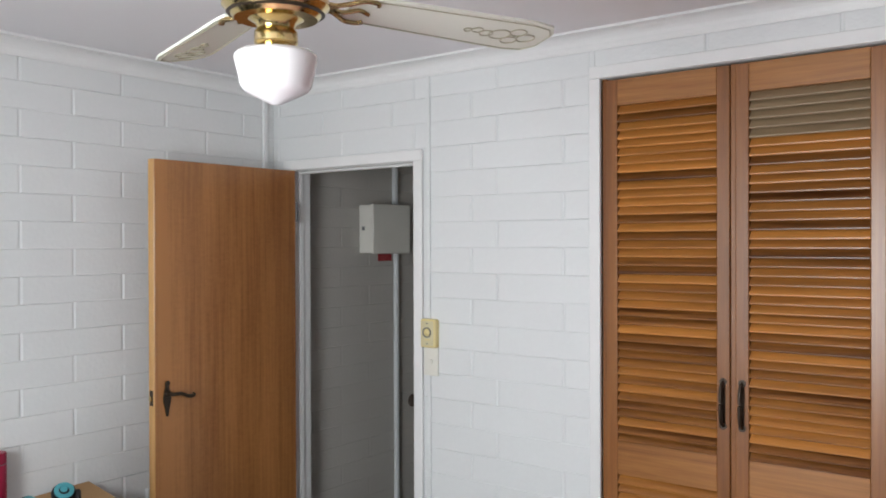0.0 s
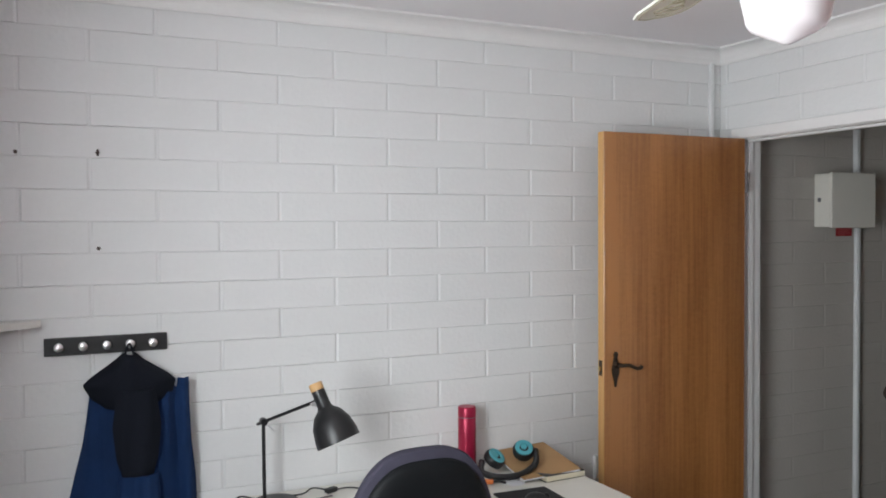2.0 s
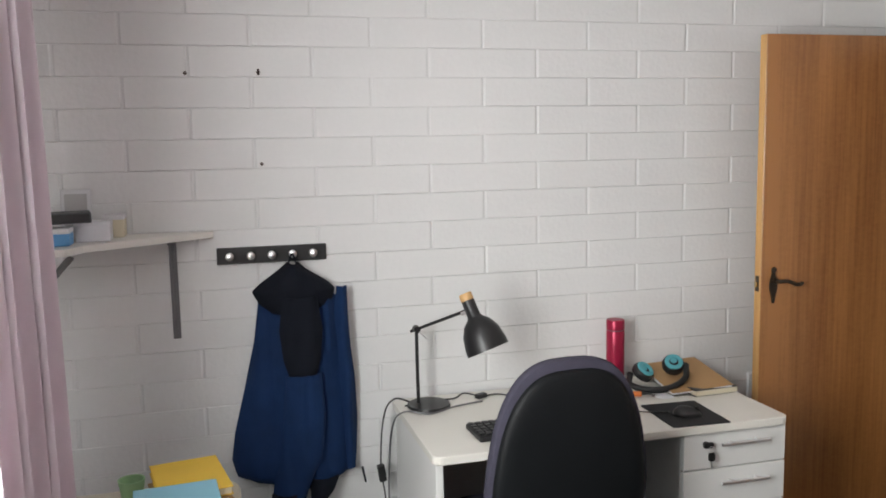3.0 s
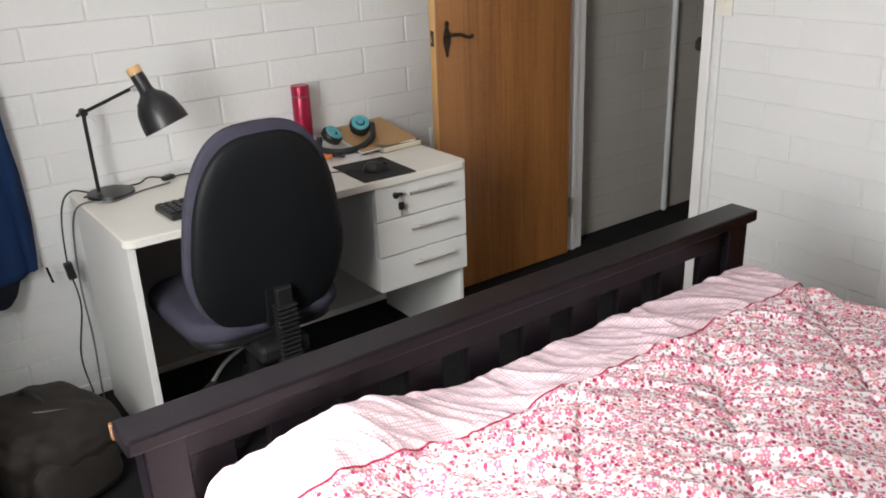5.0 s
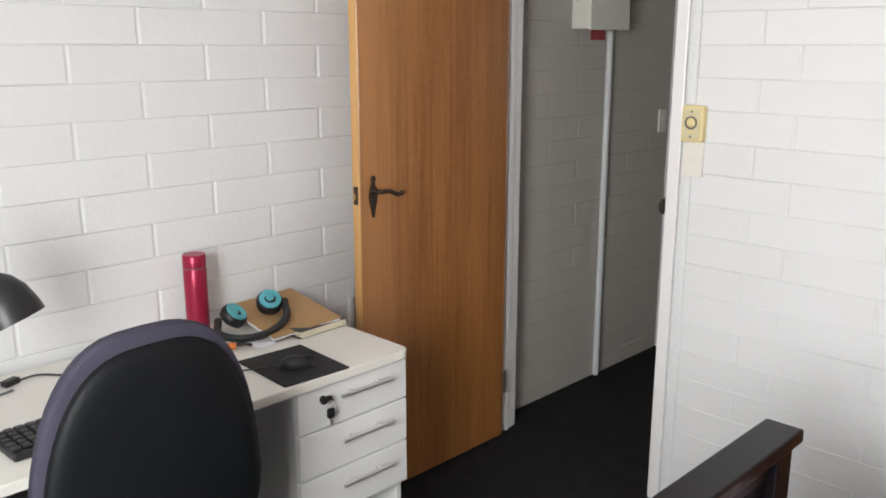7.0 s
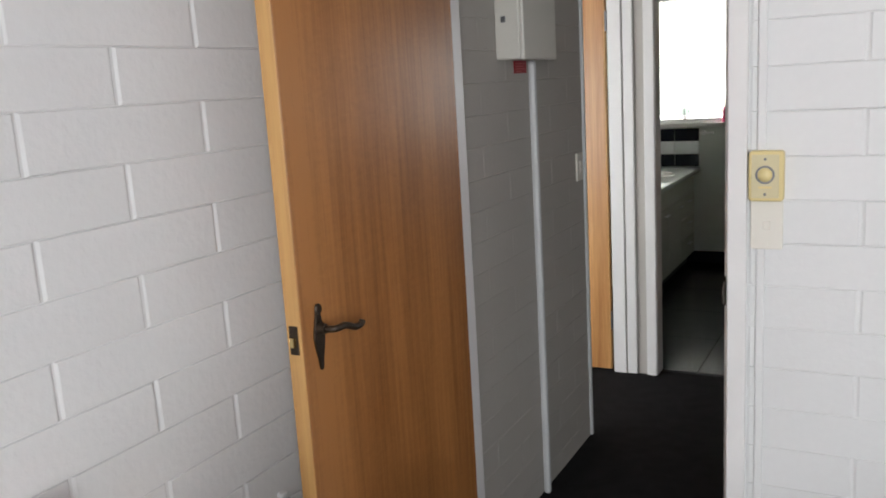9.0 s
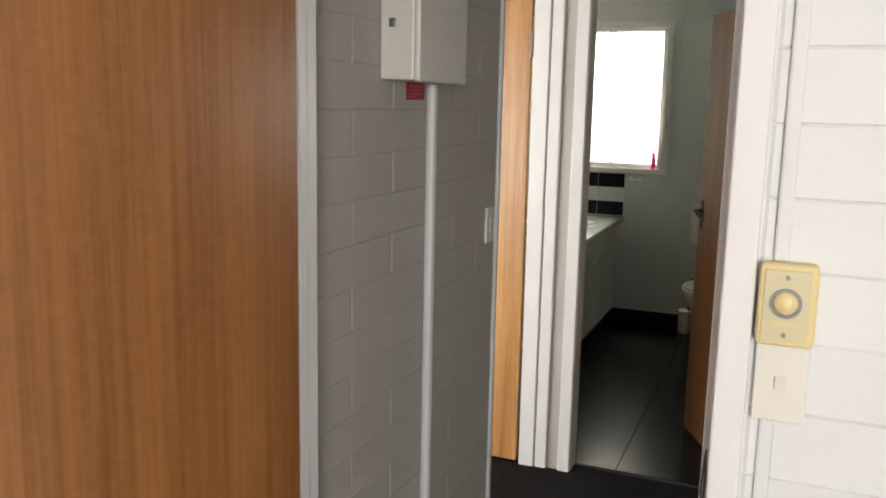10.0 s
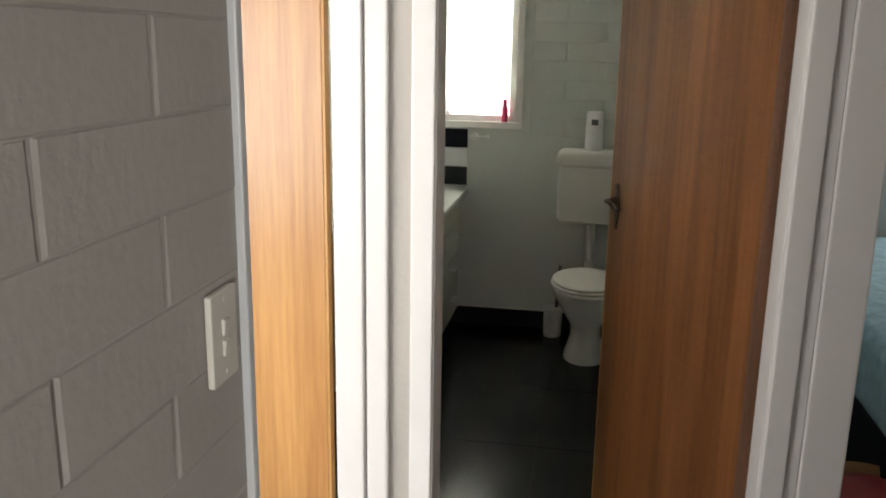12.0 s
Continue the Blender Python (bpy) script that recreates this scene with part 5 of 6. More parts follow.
def folds(y, z, k):
    return 0.018 * noise.noise(Vector((y * 16 + k, z * 2.2, k))) + 0.010 * noise.noise(Vector((y * 40, z * 4, k + 3)))


jacket = root("jacket", (0.06, -2.5, 1.27), "navy and black softshell jacket hanging on a knob", "jacket")
body_rows = [(1.235, -2.535, -2.445), (1.20, -2.575, -2.40), (1.14, -2.605, -2.335), (1.0, -2.625, -2.30), (0.85, -2.66, -2.285), (0.70, -2.70, -2.28), (0.60, -2.715, -2.285), (0.54, -2.70, -2.29), (0.515, -2.64, -2.33)]
part("body", cloth(body_rows, lambda u, v, y, z: 0.025 + 0.085 * math.sin(math.pi * u) ** 0.6 * (0.45 + 0.55 * (1.25 - z) / 0.7) + folds(y, z, 1)), NAVY, jacket, "navy panels", smooth=True)
part("collar", cloth([(1.272, -2.505, -2.470), (1.245, -2.535, -2.44), (1.20, -2.60, -2.37), (1.175, -2.625, -2.345), (1.13, -2.60, -2.36), (1.10, -2.565, -2.40)], lambda u, v, y, z: 0.040 + 0.07 * math.sin(math.pi * u) ** 0.7 + folds(y, z, 7), 24, 20), BLACKC, jacket, "black collar", smooth=True)
part("placket", cloth([(1.185, -2.345, -2.310), (1.10, -2.355, -2.310), (0.9, -2.345, -2.300), (0.7, -2.335, -2.296), (0.54, -2.33, -2.298)], lambda u, v, y, z: 0.075 + 0.015 * math.sin(math.pi * u) + folds(y, z, 4), 6, 40), NAVY, jacket, "zipped front edge", smooth=True)
part("back_panel", cloth([(1.16, -2.53, -2.415), (1.05, -2.545, -2.40), (0.95, -2.535, -2.41), (0.87, -2.51, -2.43)], lambda u, v, y, z: 0.105 + 0.03 * math.sin(math.pi * u) + folds(y, z, 2), 16, 24), BLACKC, jacket, "black shoulder panel", smooth=True)
part("sleeve", cloth([(0.90, -2.53, -2.41), (0.75, -2.545, -2.40), (0.60, -2.56, -2.42), (0.52, -2.585, -2.46), (0.415, -2.59, -2.50)], lambda u, v, y, z: 0.115 + 0.045 * math.sin(math.pi * u) ** 0.7 + folds(y, z, 9), 18, 36), NAVY, jacket, "hanging sleeve", smooth=True)
part("cuff", cloth([(0.53, -2.47, -2.36), (0.48, -2.46, -2.38), (0.455, -2.46, -2.40)], lambda u, v, y, z: 0.10 + 0.03 * math.sin(math.pi * u), 10, 8), BLACKC, jacket, "black cuff", smooth=True)
part("cuff", cloth([(0.50, -2.592, -2.487), (0.45, -2.595, -2.49), (0.412, -2.592, -2.497)], lambda u, v, y, z: 0.12 + 0.045 * math.sin(math.pi * u) ** 0.7, 10, 8), BLACKC, jacket, "black cuff", smooth=True)
part("hang_loop", TUBE(CURVE([(0.045, -2.50, 1.265), (0.052, -2.487, 1.30), (0.045, -2.474, 1.265)]), 0.003, 6), BLACKC, jacket)
part("zip_pull", TUBE([(0.09, -2.278, 0.545), (0.092, -2.272, 0.51), (0.09, -2.268, 0.49)], 0.004, 6), BLACKC, jacket)

# wall plugs and screws left in the desk wall
for y_, z in ((-2.80, 1.897), (-2.569, 1.901), (-2.57, 1.60)):
    s_ = root("wall_screw", (0.004, y_, z), "dark screw remaining in the white block wall", "screw", "screws in the wall")
    part("head", C((0.002, y_, z), (0.010, y_, z), 0.006, 10), SPOT, s_)
    if z > 1.9:
        part("hook", TUBE([(0.010, y_, z + 0.008), (0.018, y_, z), (0.010, y_, z - 0.008)], 0.004, 6), SPOT, s_)

# ---- corner shelf ----
shelf = root("corner_shelf", (0.1, -3.1, 1.36), "white laminate corner shelf on steel brackets", "shelf")
part("board", PRISM([(0.004, -3.345), (0.38, -3.345), (0.38, -3.13), (0.30, -3.10), (0.03, -2.738), (0.004, -2.738)], 1.363, 1.384, 2, 0.002), SHELFM, shelf)
b1 = part("bracket", B((0.004, -2.882, 1.03), (0.009, -2.857, 1.357), 0.002), STEEL, shelf, "dull steel bracket")
part("rib", B((0.009, -2.874, 1.05), (0.018, -2.865, 1.357), 0.003), STEEL, b1)
part("arm", B((0.009, -2.882, 1.352), (0.09, -2.857, 1.357), 0.001), STEEL, b1)
b2 = part("bracket", B((0.24, -3.345, 1.08), (0.265, -3.340, 1.357), 0.002), STEEL, shelf, "dull steel bracket")
part("brace", TUBE([(0.252, -3.335, 1.13), (0.252, -3.14, 1.348)], 0.010, 8), STEEL, b2)
for nm, a, b, m, lab_ in (("carton", (0.130, -3.135, 1.3845), (0.200, -3.035, 1.4440), PAPERW, "small white carton on the corner shelf"),
                          ("carton", (0.220, -3.205, 1.3845), (0.300, -3.135, 1.4340), BOXBLUE, "small blue and white carton on the corner shelf"),
                          ("carton", (0.020, -3.065, 1.3845), (0.100, -3.005, 1.4540), PAPER, "small pale carton at the wall on the shelf")):
    c_ = root(nm, a, lab_, "carton")
    bd = part("box", B(a, b, 0.002, 1), m, c_)
    part("lid", B((a[0] - 0.001, a[1] - 0.001, b[2] - 0.014), (b[0] + 0.001, b[1] + 0.001, b[2] + 0.001), 0.001, 1), PAPERW, c_)
rt = root("router", (0.22, -3.10, 1.436), "dark grey flat electronics box on the cartons", "router")
part("case", moved(B((-0.05, -0.06, 0), (0.05, 0.06, 0.032), 0.004), pose(0.22, -3.145, 1.4455, 0, 0, 10)), DARKGREY, rt)
part("front", moved(B((0.0502, -0.055, 0.004), (0.0515, 0.055, 0.028), 0.0006, 1), pose(0.22, -3.145, 1.4455, 0, 0, 10)), BLACKP, rt)
pf = root("small_picture_frame", (0.06, -3.10, 1.376), "small grey picture frame leaning on the shelf", "picture frame")
part("frame", moved(B((0, -0.045, 0), (0.012, 0.045, 0.15), 0.003), pose(0.03, -3.15, 1.385, 0, -6)), PVC, pf)
part("picture", moved(B((0.0122, -0.033, 0.015), (0.0135, 0.033, 0.135)), pose(0.03, -3.15, 1.385, 0, -6)), GREYPANEL, pf)

# ---- folding table in the corner ----
table = root("folding_table", (0.6, -3.02, 0), "off-white moulded plastic folding table", "table")
part("top", PRISM(ROUND(0.50, 1.085, -3.335, -2.70, 0.07, 8), 0.680, 0.722, 2, 0.012, 3), TABLEP, table, smooth=True)
for x in (0.57, 0.98):
    for y_ in (-3.27, -2.79):
        part("leg", C((x, y_, 0), (x, y_, 0.68), 0.014, 12), BLACKP, table)
    part("cross_bar", C((x, -3.27, 0.2), (x, -2.79, 0.2), 0.010, 10), BLACKP, table)
part("brace", TUBE([(0.98, -2.80, 0.35), (0.70, -2.80, 0.66)], 0.008, 8), STEEL, table)
books = [((0.60, -2.97), 0.20, 0.27, 0.018, REDC, 8, "dark red covered book"), ((0.64, -2.95), 0.21, 0.26, 0.016, PAPERW, -4, "white covered magazine"), ((0.62, -2.94), 0.19, 0.25, 0.022, GREENC, 12, "green covered book"), ((0.63, -2.95), 0.20, 0.26, 0.02, REDC, -8, "red and pale covered book"), ((0.62, -2.93), 0.20, 0.27, 0.014, BLUEC, 5, "pale blue covered book")]
zt = 0.7225
for (bx_, by_), bw, bl, bh, bmt, rz, lab_ in books:
    bk = root("book", (bx_, by_, zt), lab_ + " in the stack on the table", "book", "books on the table")
    m = pose(bx_ + 0.26, by_ + 0.08, zt, 0, 0, rz + 90)
    part("pages", moved(B((-bw / 2 + 0.003, -bl / 2 + 0.003, 0.002), (bw / 2 - 0.003, bl / 2 - 0.003, bh - 0.002)), m), PAPER, bk)
    part("cover", moved(B((-bw / 2, -bl / 2, bh - 0.002), (bw / 2, bl / 2, bh), 0.0006, 1), m), bmt, bk)
    part("cover", moved(B((-bw / 2, -bl / 2, 0), (bw / 2, bl / 2, 0.002), 0.0006, 1), m), bmt, bk)
    part("spine", moved(B((-bw / 2 - 0.001, -bl / 2, 0), (-bw / 2 + 0.002, bl / 2, bh), 0.0006, 1), m), bmt, bk)
    zt += bh + 0.0005
zt = 0.7225
for bmt, rz, lab_ in ((CARD, 14, "brown covered book"), (CARD, 6, "kraft covered book"), (YELLOW, 10, "yellow covered book")):
    bk = root("book", (0.635, -2.83, zt), lab_ + " lying near the wall", "book", "books on the table")
    m = pose(0.635, -2.83, zt, 0, 0, rz)
    part("pages", moved(B((-0.12, -0.085, 0.002), (0.12, 0.085, 0.020)), m), PAPER, bk)
    part("cover", moved(B((-0.124, -0.09, 0.020), (0.124, 0.09, 0.0225), 0.0006, 1), m), bmt, bk)
    part("cover", moved(B((-0.124, -0.09, 0), (0.124, 0.09, 0.002), 0.0006, 1), m), bmt, bk)
    zt += 0.0235
bowl = root("green_cup", (0.60, -2.98, 0.7225), "small green plastic cup on the table", "cup")
part("wall", LATHE([(0, 0.0), (0.025, 0), (0.034, 0.06), (0.035, 0.065), (0.031, 0.065), (0.024, 0.01), (0, 0.008)], (0.60, -2.98, 0.7225), 24), GREENC, bowl, smooth=True)
bsk = root("storage_tub", (0.72, -3.0, 0), "translucent grey plastic tub under the table", "storage tub")
tub = PRISM(ROUND(0.545, 0.995, -3.25, -2.78, 0.05), 0.0, 0.40, 2, 0.01)
top_face = [f for f in tub.faces if f.normal.z > 0.9 and f.calc_area() > 0.05]
bmesh.ops.delete(tub, geom=top_face, context="FACES")
bmesh.ops.solidify(tub, geom=tub.faces[:], thickness=0.004)
part("wall", tub, BASKET, bsk, smooth=True)
part("rim", TUBE([(x, y_, 0.40) for x, y_ in ROUND(0.54, 1.00, -3.255, -2.775, 0.05)] + [(1.00, -2.825, 0.40)], 0.008, 8), BASKET, bsk)
for k in range(4):
    cl = root("folded_cloth", (0.55 + 0.1 * k, -2.95, 0.3), "grey folded cloth in the tub", "cloth", "cloths in the tub")
    part("fold", moved(PRISM(ROUND(-0.05, 0.05, -0.14, 0.14, 0.03), 0, 0.06, 2, 0.02, 3), pose(0.62 + 0.095 * k, -2.98, 0.30 + 0.02 * (k % 2), 8 * k, 10, 20 * k)), (PVC, BASKET, PAPERW, BASKET)[k], cl, smooth=True)
    part("base", moved(B((-0.045, -0.12, 0), (0.045, 0.12, 0.28), 0.01), pose(0.62 + 0.095 * k, -2.98, 0.012)), BASKET, cl)

# ---- backpack ----
bag = root("backpack", (0.5, -2.42, 0), "dark brown nylon backpack slumped on the floor", "backpack")
bb = bmesh.new()
bmesh.ops.create_icosphere(bb, subdivisions=5, radius=1)
for v in bb.verts:
    n_ = v.co.normalized()
    p = Vector([math.copysign(abs(c) ** 0.76, c) for c in n_])
    k = 1 + 0.09 * noise.noise(n_ * 2.3) + 0.045 * noise.noise(n_ * 6.1 + Vector((3, 1, 2)))
    x, y_, z = p * k
    v.co = Vector((0.215 * x, 0.20 * y_, max(0.0, 0.135 + 0.140 * z * (1 - 0.18 * y_))))
part("body", moved(bb, pose(0.43, -2.44, 0.001, 0, 0, 20)), BAGC, bag, smooth=True)
pk = bmesh.new()
bmesh.ops.create_icosphere(pk, subdivisions=4, radius=1)
for v in pk.verts:
    p = Vector([math.copysign(abs(c) ** 0.6, c) for c in v.co.normalized()])
    v.co = Vector((0.05 * p.x, 0.13 * p.y, 0.085 * p.z)) * (1 + 0.08 * noise.noise(v.co * 3))
part("pocket", moved(pk, pose(0.61, -2.40, 0.10, 0, -15, 20)), BAGC, bag, smooth=True)
part("zip", TUBE(CURVE([(0.42, -2.64, 0.19), (0.47, -2.54, 0.262), (0.51, -2.43, 0.272), (0.53, -2.33, 0.245), (0.53, -2.26, 0.17)]), 0.005, 6), BLACKP, bag)
part("strap", TUBE(CURVE([(0.40, -2.60, 0.235), (0.52, -2.64, 0.17), (0.62, -2.58, 0.06), (0.68, -2.51, 0.02), (0.65, -2.46, 0.05)]), 0.014, 8), BAGC, bag, smooth=True)
part("grab_loop", TUBE(CURVE([(0.37, -2.48, 0.262), (0.40, -2.46, 0.30), (0.44, -2.44, 0.295), (0.46, -2.42, 0.265)]), 0.008, 8), BAGC, bag, smooth=True)

# ---- bedroom curtain, gathered at the side of the window ----
cur = root("curtain", (1.3, -3.2, 0.02), "pale mauve curtain gathered beside the window", "curtain")
bm = bmesh.new()
cols = 90
rows_ = []
for j in range(25):
    t = j / 24
    z = 2.30 - 2.22 * t
    row = []
    for i in range(cols + 1):
        u = i / cols
        ph = 2 * math.pi * 7 * u
        x = 1.13 + 0.34 * u + 0.02 * math.cos(ph * 0.5)
        y_ = -3.065 - 0.085 * u - 0.25 * max(0.0, 1 - u / 0.12) + (0.040 + 0.015 * t) * math.sin(ph + 0.6 * math.sin(3 * t)) + 0.012 * t
        row.append(bm.verts.new((x, y_, z)))
    rows_.append(row)
for j in range(24):
    for i in range(cols):
        bm.faces.new((rows_[j][i], rows_[j][i + 1], rows_[j + 1][i + 1], rows_[j + 1][i]))
bmesh.ops.solidify(bm, geom=bm.faces[:], thickness=0.0015)
part("drape", bm, CURTAIN, cur, smooth=True)
rod = root("curtain_rod", (2.3, -3.2, 2.31), "white metal curtain rod over the window", "curtain rod")
part("rod", C((1.0, -3.075, 2.31), (3.6, -3.075, 2.31), 0.011, 14), TRIM, rod)
for x in (1.03, 3.57):
    part("bracket", B((x - 0.01, -3.35, 2.30), (x + 0.01, -3.07, 2.32), 0.002), TRIM, rod)

# ---- bathroom ----
tile0 = None
TS = 0.60
for i in range(-2, 2):
    for j in range(0, 5):
        x0, x1 = 0.312 + i * TS, 0.312 + (i + 1) * TS
        y0, y1 = 2.36 + j * TS, 2.36 + (j + 1) * TS
        x0, x1, y0, y1 = max(x0, -0.80) + 0.0015, min(x1, 0.93) - 0.0015, max(y0, 2.335) + 0.0015, min(y1, BY) - 0.0015
        if x1 - x0 > 0.02 and y1 - y0 > 0.02:
            t_ = part("tile", B((x0, y0, -0.008), (x1, y1, 0.0), 0.001, 1), TILEB)
            place_under(t_, bpy.data.objects["floor_bathroom"])
sk = part("skirting_tile", B((-0.8, BY - 0.010, 0.0), (0.93, BY - 0.001, 0.098), 0.001, 1), TILEK)
tagged(sk, "black gloss skirting tiles with a white edge strip", "structure", kind="structure")
tagged(part("trim_skirting", B((-0.8, BY - 0.012, 0.098), (0.93, BY - 0.001, 0.106), 0.001, 1), TRIM), "white edge strip over the skirting tiles", "structure", kind="structure")
splash = root("splashback", (-0.5, BY, 0.95), "black and white striped tile splashback", "splashback")
for k, m in enumerate((TILEK, TILEW, TILEK)):
    for i in range(3):
        part("tile", B((-0.797 + i * 0.197, BY - 0.011, 0.803 + k * 0.104), (-0.797 + (i + 1) * 0.197 - 0.003, BY - 0.0015, 0.803 + (k + 1) * 0.104 - 0.003), 0.001, 1), m, splash)

van = root("vanity_cabinet", (-0.5, 4.4, 0), "cream laminate bathroom vanity with chrome pulls", "vanity")
part("carcass", B((-0.797, 3.72, 0.09), (-0.262, BY - 0.013, 0.76), 0.002), LAMIN, van)
part("kickboard", B((-0.797, 3.76, 0.001), (-0.31, BY - 0.013, 0.09)), BLACKP, van)
for y0, y1, drawers in ((3.73, 4.14, 1), (4.145, 4.56, 1), (4.565, 5.03, 3)):
    hs = [(0.10, 0.60)] if drawers == 1 else [(0.10, 0.26), (0.265, 0.43), (0.435, 0.60)]
    for z0, z1 in hs:
        d_ = part("door" if drawers == 1 else "drawer", B((-0.261, y0, z0), (-0.244, y1, z1), 0.003), LAMIN, van)
        zc = z1 - 0.045
        yc = (y0 + y1) / 2 if drawers == 3 else y1 - 0.09
        hp_ = part("pull", C((-0.222, yc - 0.045, zc), (-0.222, yc + 0.045, zc), 0.005, 10), CHROME, d_, "chrome pull")
        for s in (-0.035, 0.035):
            part("post", C((-0.244, yc + s, zc), (-0.222, yc + s, zc), 0.004, 8), CHROME, hp_)
part("false_front", B((-0.261, 3.73, 0.605), (-0.246, 5.03, 0.755), 0.002), LAMIN, van)
vt = part("top", B((-0.798, 3.70, 0.76), (-0.195, BY - 0.013, 0.800), 0.008, 3), PORC, van, "white moulded top with basin", smooth=True)
part("basin_rim", moved(LATHE([(0.20, 0.0), (0.215, 0.003), (0.205, 0.010), (0.19, 0.004), (0.15, -0.012), (0.0, -0.02)], (0, 0, 0), 40), pose(-0.48, 4.42, 0.802)), PORC, vt, smooth=True)

toi = root("toilet", (0.48, 4.7, 0), "white porcelain toilet with a wall-hung cistern", "toilet")
bowlm = bmesh.new()
seg = 36
prev = None
for z, rx, ry, cy in ((0.0, 0.108, 0.150, 4.64), (0.03, 0.102, 0.145, 4.64), (0.12, 0.076, 0.125, 4.65), (0.18, 0.080, 0.135, 4.65), (0.27, 0.135, 0.190, 4.64), (0.34, 0.172, 0.225, 4.635), (0.375, 0.180, 0.235, 4.635), (0.385, 0.176, 0.23, 4.635)):
    ring = [bowlm.verts.new((0.485 + rx * math.cos(2 * math.pi * k / seg), cy + ry * math.sin(2 * math.pi * k / seg), z + 0.0005)) for k in range(seg)]
    if prev:
        for k in range(seg):
            bowlm.faces.new((prev[k], prev[(k + 1) % seg], ring[(k + 1) % seg], ring[k]))
    prev = ring
bowlm.faces.new(prev)
part("bowl", bowlm, PORC, toi, smooth=True)
oval = [(0.485 + 0.188 * math.cos(2 * math.pi * k / 40), 4.64 + 0.235 * math.sin(2 * math.pi * k / 40)) for k in range(40)]
part("seat", PRISM(oval, 0.386, 0.400, 2, 0.006, 3), WHITEP, toi, smooth=True)
oval2 = [(0.485 + 0.182 * math.cos(2 * math.pi * k / 40), 4.645 + 0.228 * math.sin(2 * math.pi * k / 40)) for k in range(40)]
part("lid", PRISM(oval2, 0.401, 0.417, 2, 0.008, 3), WHITEP, toi, smooth=True)
cis = part("cistern", PRISM(ROUND(0.298, 0.672, 0.640, 0.955, 0.05), 4.90, 5.055, 1, 0.02, 4), WHITEP, toi, "white plastic cistern", smooth=True)
part("cistern_lid", PRISM(ROUND(0.288, 0.682, 0.940, 1.030, 0.042), 4.893, 5.057, 1, 0.02, 4), WHITEP, cis, smooth=True)
part("flush_pipe", C((0.485, 4.98, 0.40), (0.485, 4.98, 0.645), 0.024, 18), WHITEP, toi, smooth=True)
part("flush_elbow", C((0.485, 4.98, 0.41), (0.485, 4.84, 0.36), 0.026, 18), WHITEP, toi, smooth=True)
br_ = root("toilet_brush", (0.31, 4.93, 0), "white toilet brush in its holder", "toilet brush")
part("holder", LATHE([(0, 0), (0.045, 0.0), (0.048, 0.006), (0.052, 0.16), (0.045, 0.166), (0, 0.166)], (0.305, 4.93, 0.0005), 28), WHITEP, br_, smooth=True)
part("brush_handle", C((0.322, 4.93, 0.16), (0.332, 4.94, 0.40), 0.009, 10), STEEL, br_)
tr_ = root("toilet_roll", (0.475, 4.96, 1.03), "standing toilet roll in a printed sleeve on the cistern", "toilet roll")
part("roll", LATHE([(0, 0), (0.044, 0), (0.046, 0.004), (0.042, 0.196), (0.039, 0.2), (0, 0.2)], (0.475, 4.965, 1.031), 28), PAPERW, tr_, smooth=True)
part("print", B((0.458, 4.919, 1.165), (0.492, 4.923, 1.195), 0.001, 1), DARKGREY, tr_)
tap = root("towel_ring", (-0.15, 5.03, 1.07), "small chrome towel ring below the window", "towel ring")
part("rose", C((-0.17, 5.059, 1.075), (-0.17, 5.03, 1.075), 0.02, 18), CHROME, tap)
part("bar", TUBE([(-0.20, 5.02, 1.075), (-0.10, 5.02, 1.075)], 0.006, 8), CHROME, tap)
part("knob", C((-0.10, 5.02, 1.075), (-0.088, 5.02, 1.075), 0.010, 12), CHROME, tap)
net = root("net_curtain", (-0.3, BY, 2.2), "white net curtain with a coloured scalloped border", "curtain")


def net_sheet(z_top, z_of):
    bm = bmesh.new()
    top, bot = [], []
    for i in range(161):
        x = -0.645 + 0.66 * i / 160
        y_ = BY + 0.012 + 0.006 * math.sin(x * 130) + 0.003 * math.sin(x * 47)
        top.append(bm.verts.new((x, y_, z_top)))
        bot.append(bm.verts.new((x, y_, z_of(x))))
    for i in range(160):
        bm.faces.new((top[i], top[i + 1], bot[i + 1], bot[i]))
    return bm


part("net", net_sheet(2.135, lambda x: 1.275), NETC, net, smooth=True)
part("border", net_sheet(1.2748, lambda x: 1.20 + 0.03 * abs(math.sin(x * 26))), NETT, net, "coloured scalloped hem", smooth=True)
pb = root("pink_bottle", (0.02, BY + 0.03, 1.15), "small pink bottle on the window frame", "bottle")
part("body", LATHE([(0, 0), (0.018, 0), (0.018, 0.07), (0.010, 0.08), (0.010, 0.10), (0, 0.10)], (-0.01, BY + 0.0, 1.1565), 16), PINKP, pb, smooth=True)
part("cap", LATHE([(0, 0.10), (0.012, 0.10), (0.012, 0.12), (0, 0.12)], (-0.01, BY + 0.0, 1.1565), 16), PINKP, pb)

# ---- second bedroom, glimpsed through its doorway ----
bed2 = root("second_bed", (1.7, 3.6, 0), "bed with a blue-green spread in the second bedroom", "bed")
part("base", B((1.42, 3.0, 0.02), (3.0, 4.9, 0.38), 0.02), BLACKC, bed2)
part("spread", moved(B((1.40, 2.98, 0.38), (3.02, 4.92, 0.66), 0.05, 4), Matrix.Identity(4)), BEDBLUE, bed2, "blue-green spread", smooth=True)
wk = root("wicker_basket", (1.3, 2.9, 0), "brown woven basket with clothes by the bed", "basket")
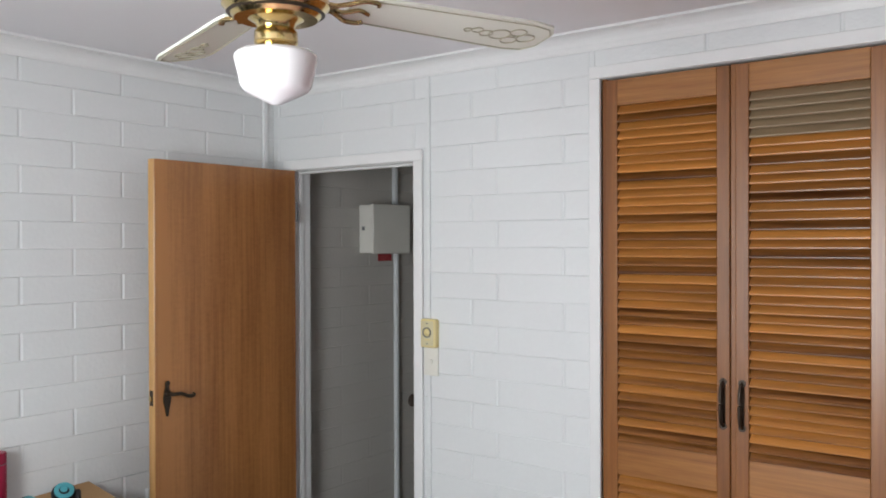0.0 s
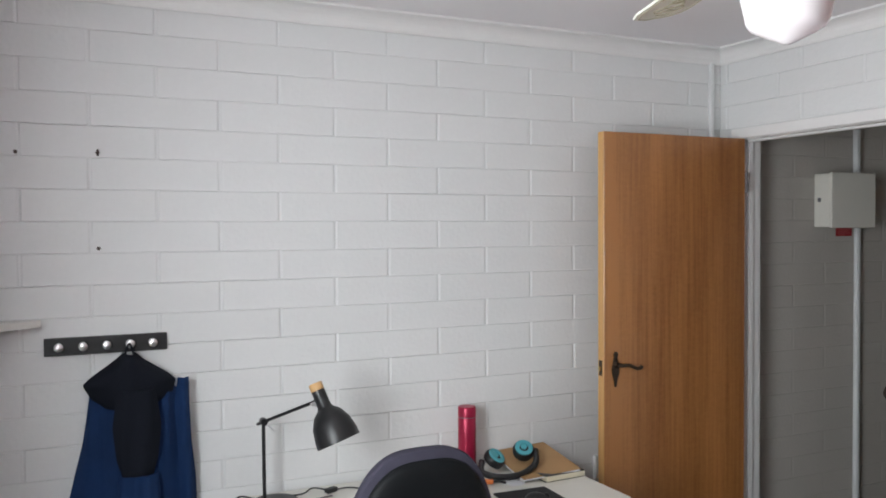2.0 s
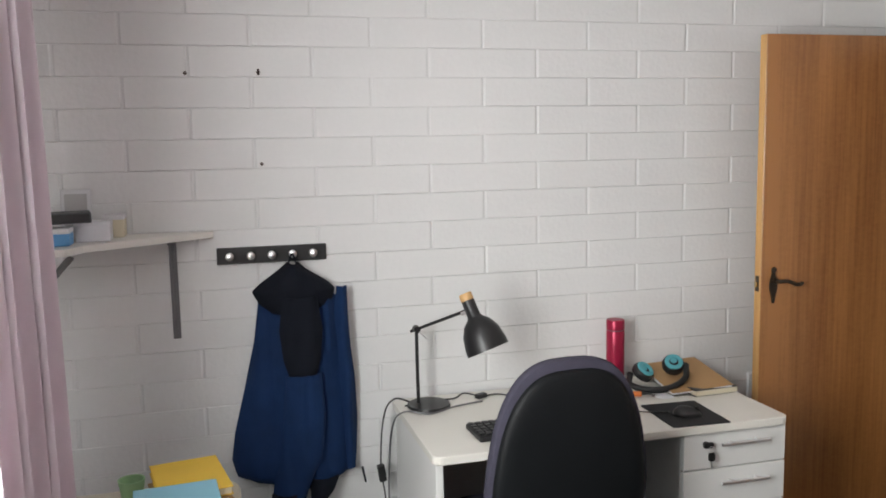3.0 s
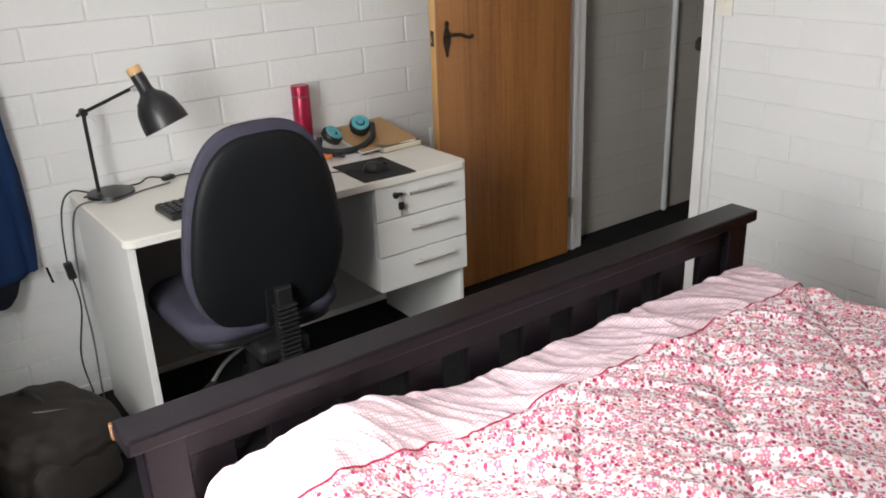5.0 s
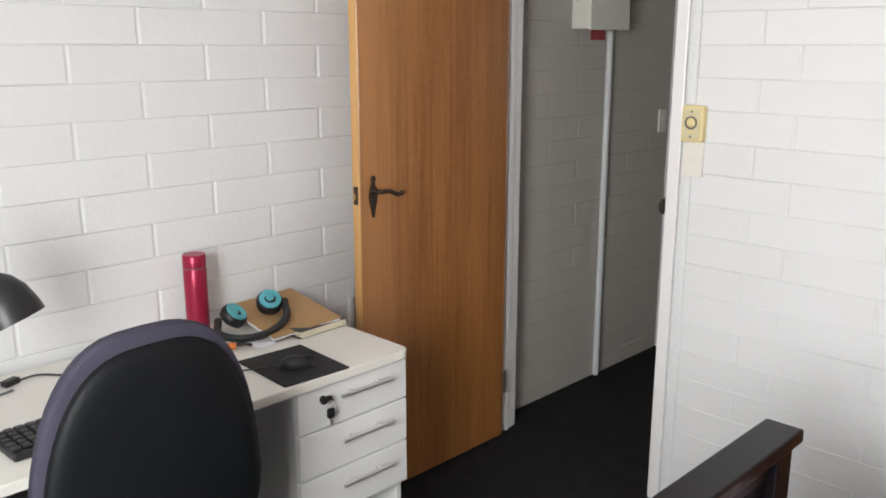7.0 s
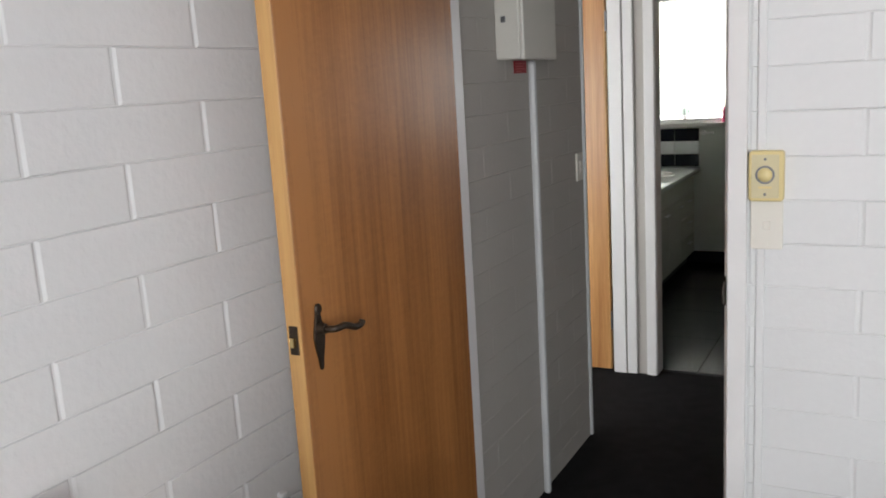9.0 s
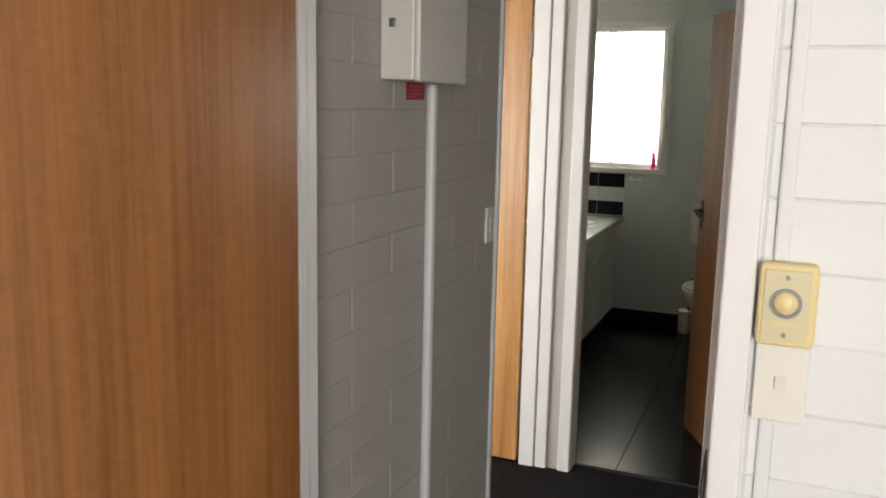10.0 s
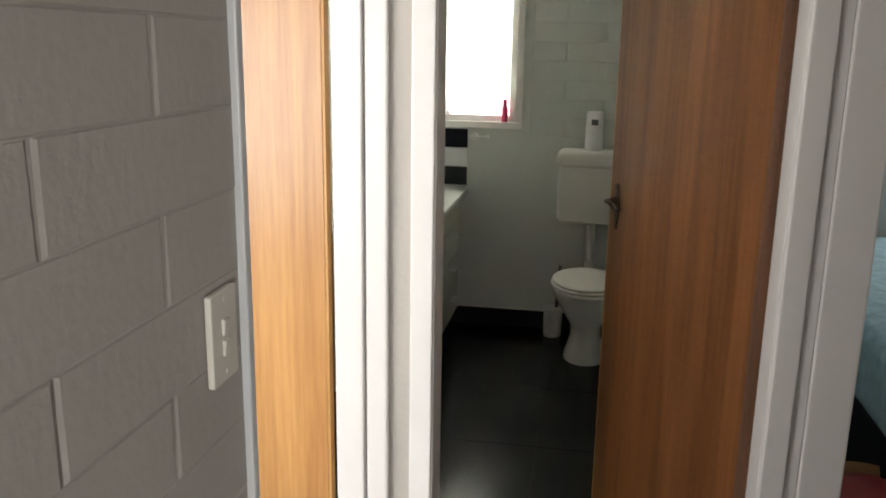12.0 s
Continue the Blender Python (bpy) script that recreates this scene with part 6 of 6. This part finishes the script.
part("basket_wall", LATHE([(0, 0), (0.13, 0), (0.16, 0.26), (0.155, 0.28), (0.14, 0.26), (0.12, 0.02), (0, 0.02)], (1.35, 2.95, 0.0005), 28), CARD, wk, smooth=True)
part("clothes", moved(LATHE([(0, 0.06), (0.08, 0.04), (0.14, 0.0), (0, 0.0)], (1.35, 2.95, 0.24), 20), Matrix.Identity(4)), REDC, wk, "dark red and black clothes", smooth=True)


# ---- the blocks of the painted walls ----
BLOCKS = {}


def block_mesh(w, material):
    key = (round(w, 3), material.name)
    if key not in BLOCKS:
        h, d, gx, gz = COURSE, 0.0020 if material is PAINT_HALL_SHADE else 0.0034, 0.0018, 0.0005
        bm = bmesh.new()
        back = [bm.verts.new((sx * (w / 2 - gx), 0, sz * (h / 2 - gz))) for sx, sz in ((-1, -1), (1, -1), (1, 1), (-1, 1))]
        front = [bm.verts.new((sx * (w / 2 - gx - 0.0060), -d, sz * (h / 2 - gz - 0.0019))) for sx, sz in ((-1, -1), (1, -1), (1, 1), (-1, 1))]
        bm.faces.new(front)
        for k in range(4):
            j = (k + 1) % 4
            bm.faces.new((back[k], back[j], front[j], front[k]))
        bmesh.ops.recalc_face_normals(bm, faces=bm.faces[:])
        me = bpy.data.meshes.new("block")
        bm.to_mesh(me)
        bm.free()
        me.materials.append(material)
        BLOCKS[key] = me
    return BLOCKS[key]


def lay_blocks(parent, axis, plane, u0, u1, z0, z1, phases, material, holes=()):
    """Courses of blocks on a wall; axis: the way the wall runs; phases: a head joint of the odd and even courses; holes: (u0, u1, z0, z1)."""
    n0 = int(math.floor((z0 - BED0) / COURSE))
    z = BED0 + n0 * COURSE
    n = n0
    while z < z1 - 0.005:
        lo, hi = max(z, z0), min(z + COURSE, z1)
        zc = (lo + hi) / 2
        if hi - lo > 0.03:
            u = phases[n % 2] + math.floor((u0 - phases[n % 2]) / BLOCK) * BLOCK
            while u < u1:
                spans = [(max(u, u0), min(u + BLOCK, u1))]
                for h0, h1, g0, g1 in holes:
                    if g0 < zc < g1:
                        spans = [s for a, b in spans for s in ((a, min(b, h0)), (max(a, h1), b)) if s[1] - s[0] > 0.012]
                for a, b in spans:
                    if b - a > 0.012:
                        ob = new("block", block_mesh(b - a, material))
                        wob = 0.0008 * random.uniform(-1, 1)
                        s = pose((a + b) / 2, plane + wob, zc, 0, 0, 0) if axis == "x" else pose(plane - wob, (a + b) / 2, zc, 0, 0, 90)
                        ob.matrix_basis = s @ pose(0, 0, 0, random.uniform(-0.6, 0.6), 0, random.uniform(-0.2, 0.2)) @ Matrix.Diagonal((1, 1, (hi - lo) / COURSE, 1))
                        place_under(ob, parent)
                u += BLOCK
        z += COURSE
        n += 1


lay_blocks(wall_a, "y", 0.0, -3.35, 0.0, 0.0, CH, (-1.185, -1.387), PAINT)
lay_blocks(wall_b, "x", 0.0, 0.0, 1.645, 0.0, CH, (1.253, 1.135), PAINT, [(0.08, 0.898, -0.1, 2.081)])
lay_blocks(wall_b, "x", 0.0, 1.645, 3.4, 2.313, CH, (1.253, 1.135), PAINT)
lay_blocks(wall_h, "y", 0.031, 0.117, 1.405, 0.0, CH, (0.415, 0.62), PAINT_HALL_SHADE)
lay_blocks(wall_bath, "x", BY, 0.126, 0.93, 1.085, CH, (0.31, 0.11), PAINT_BATH)
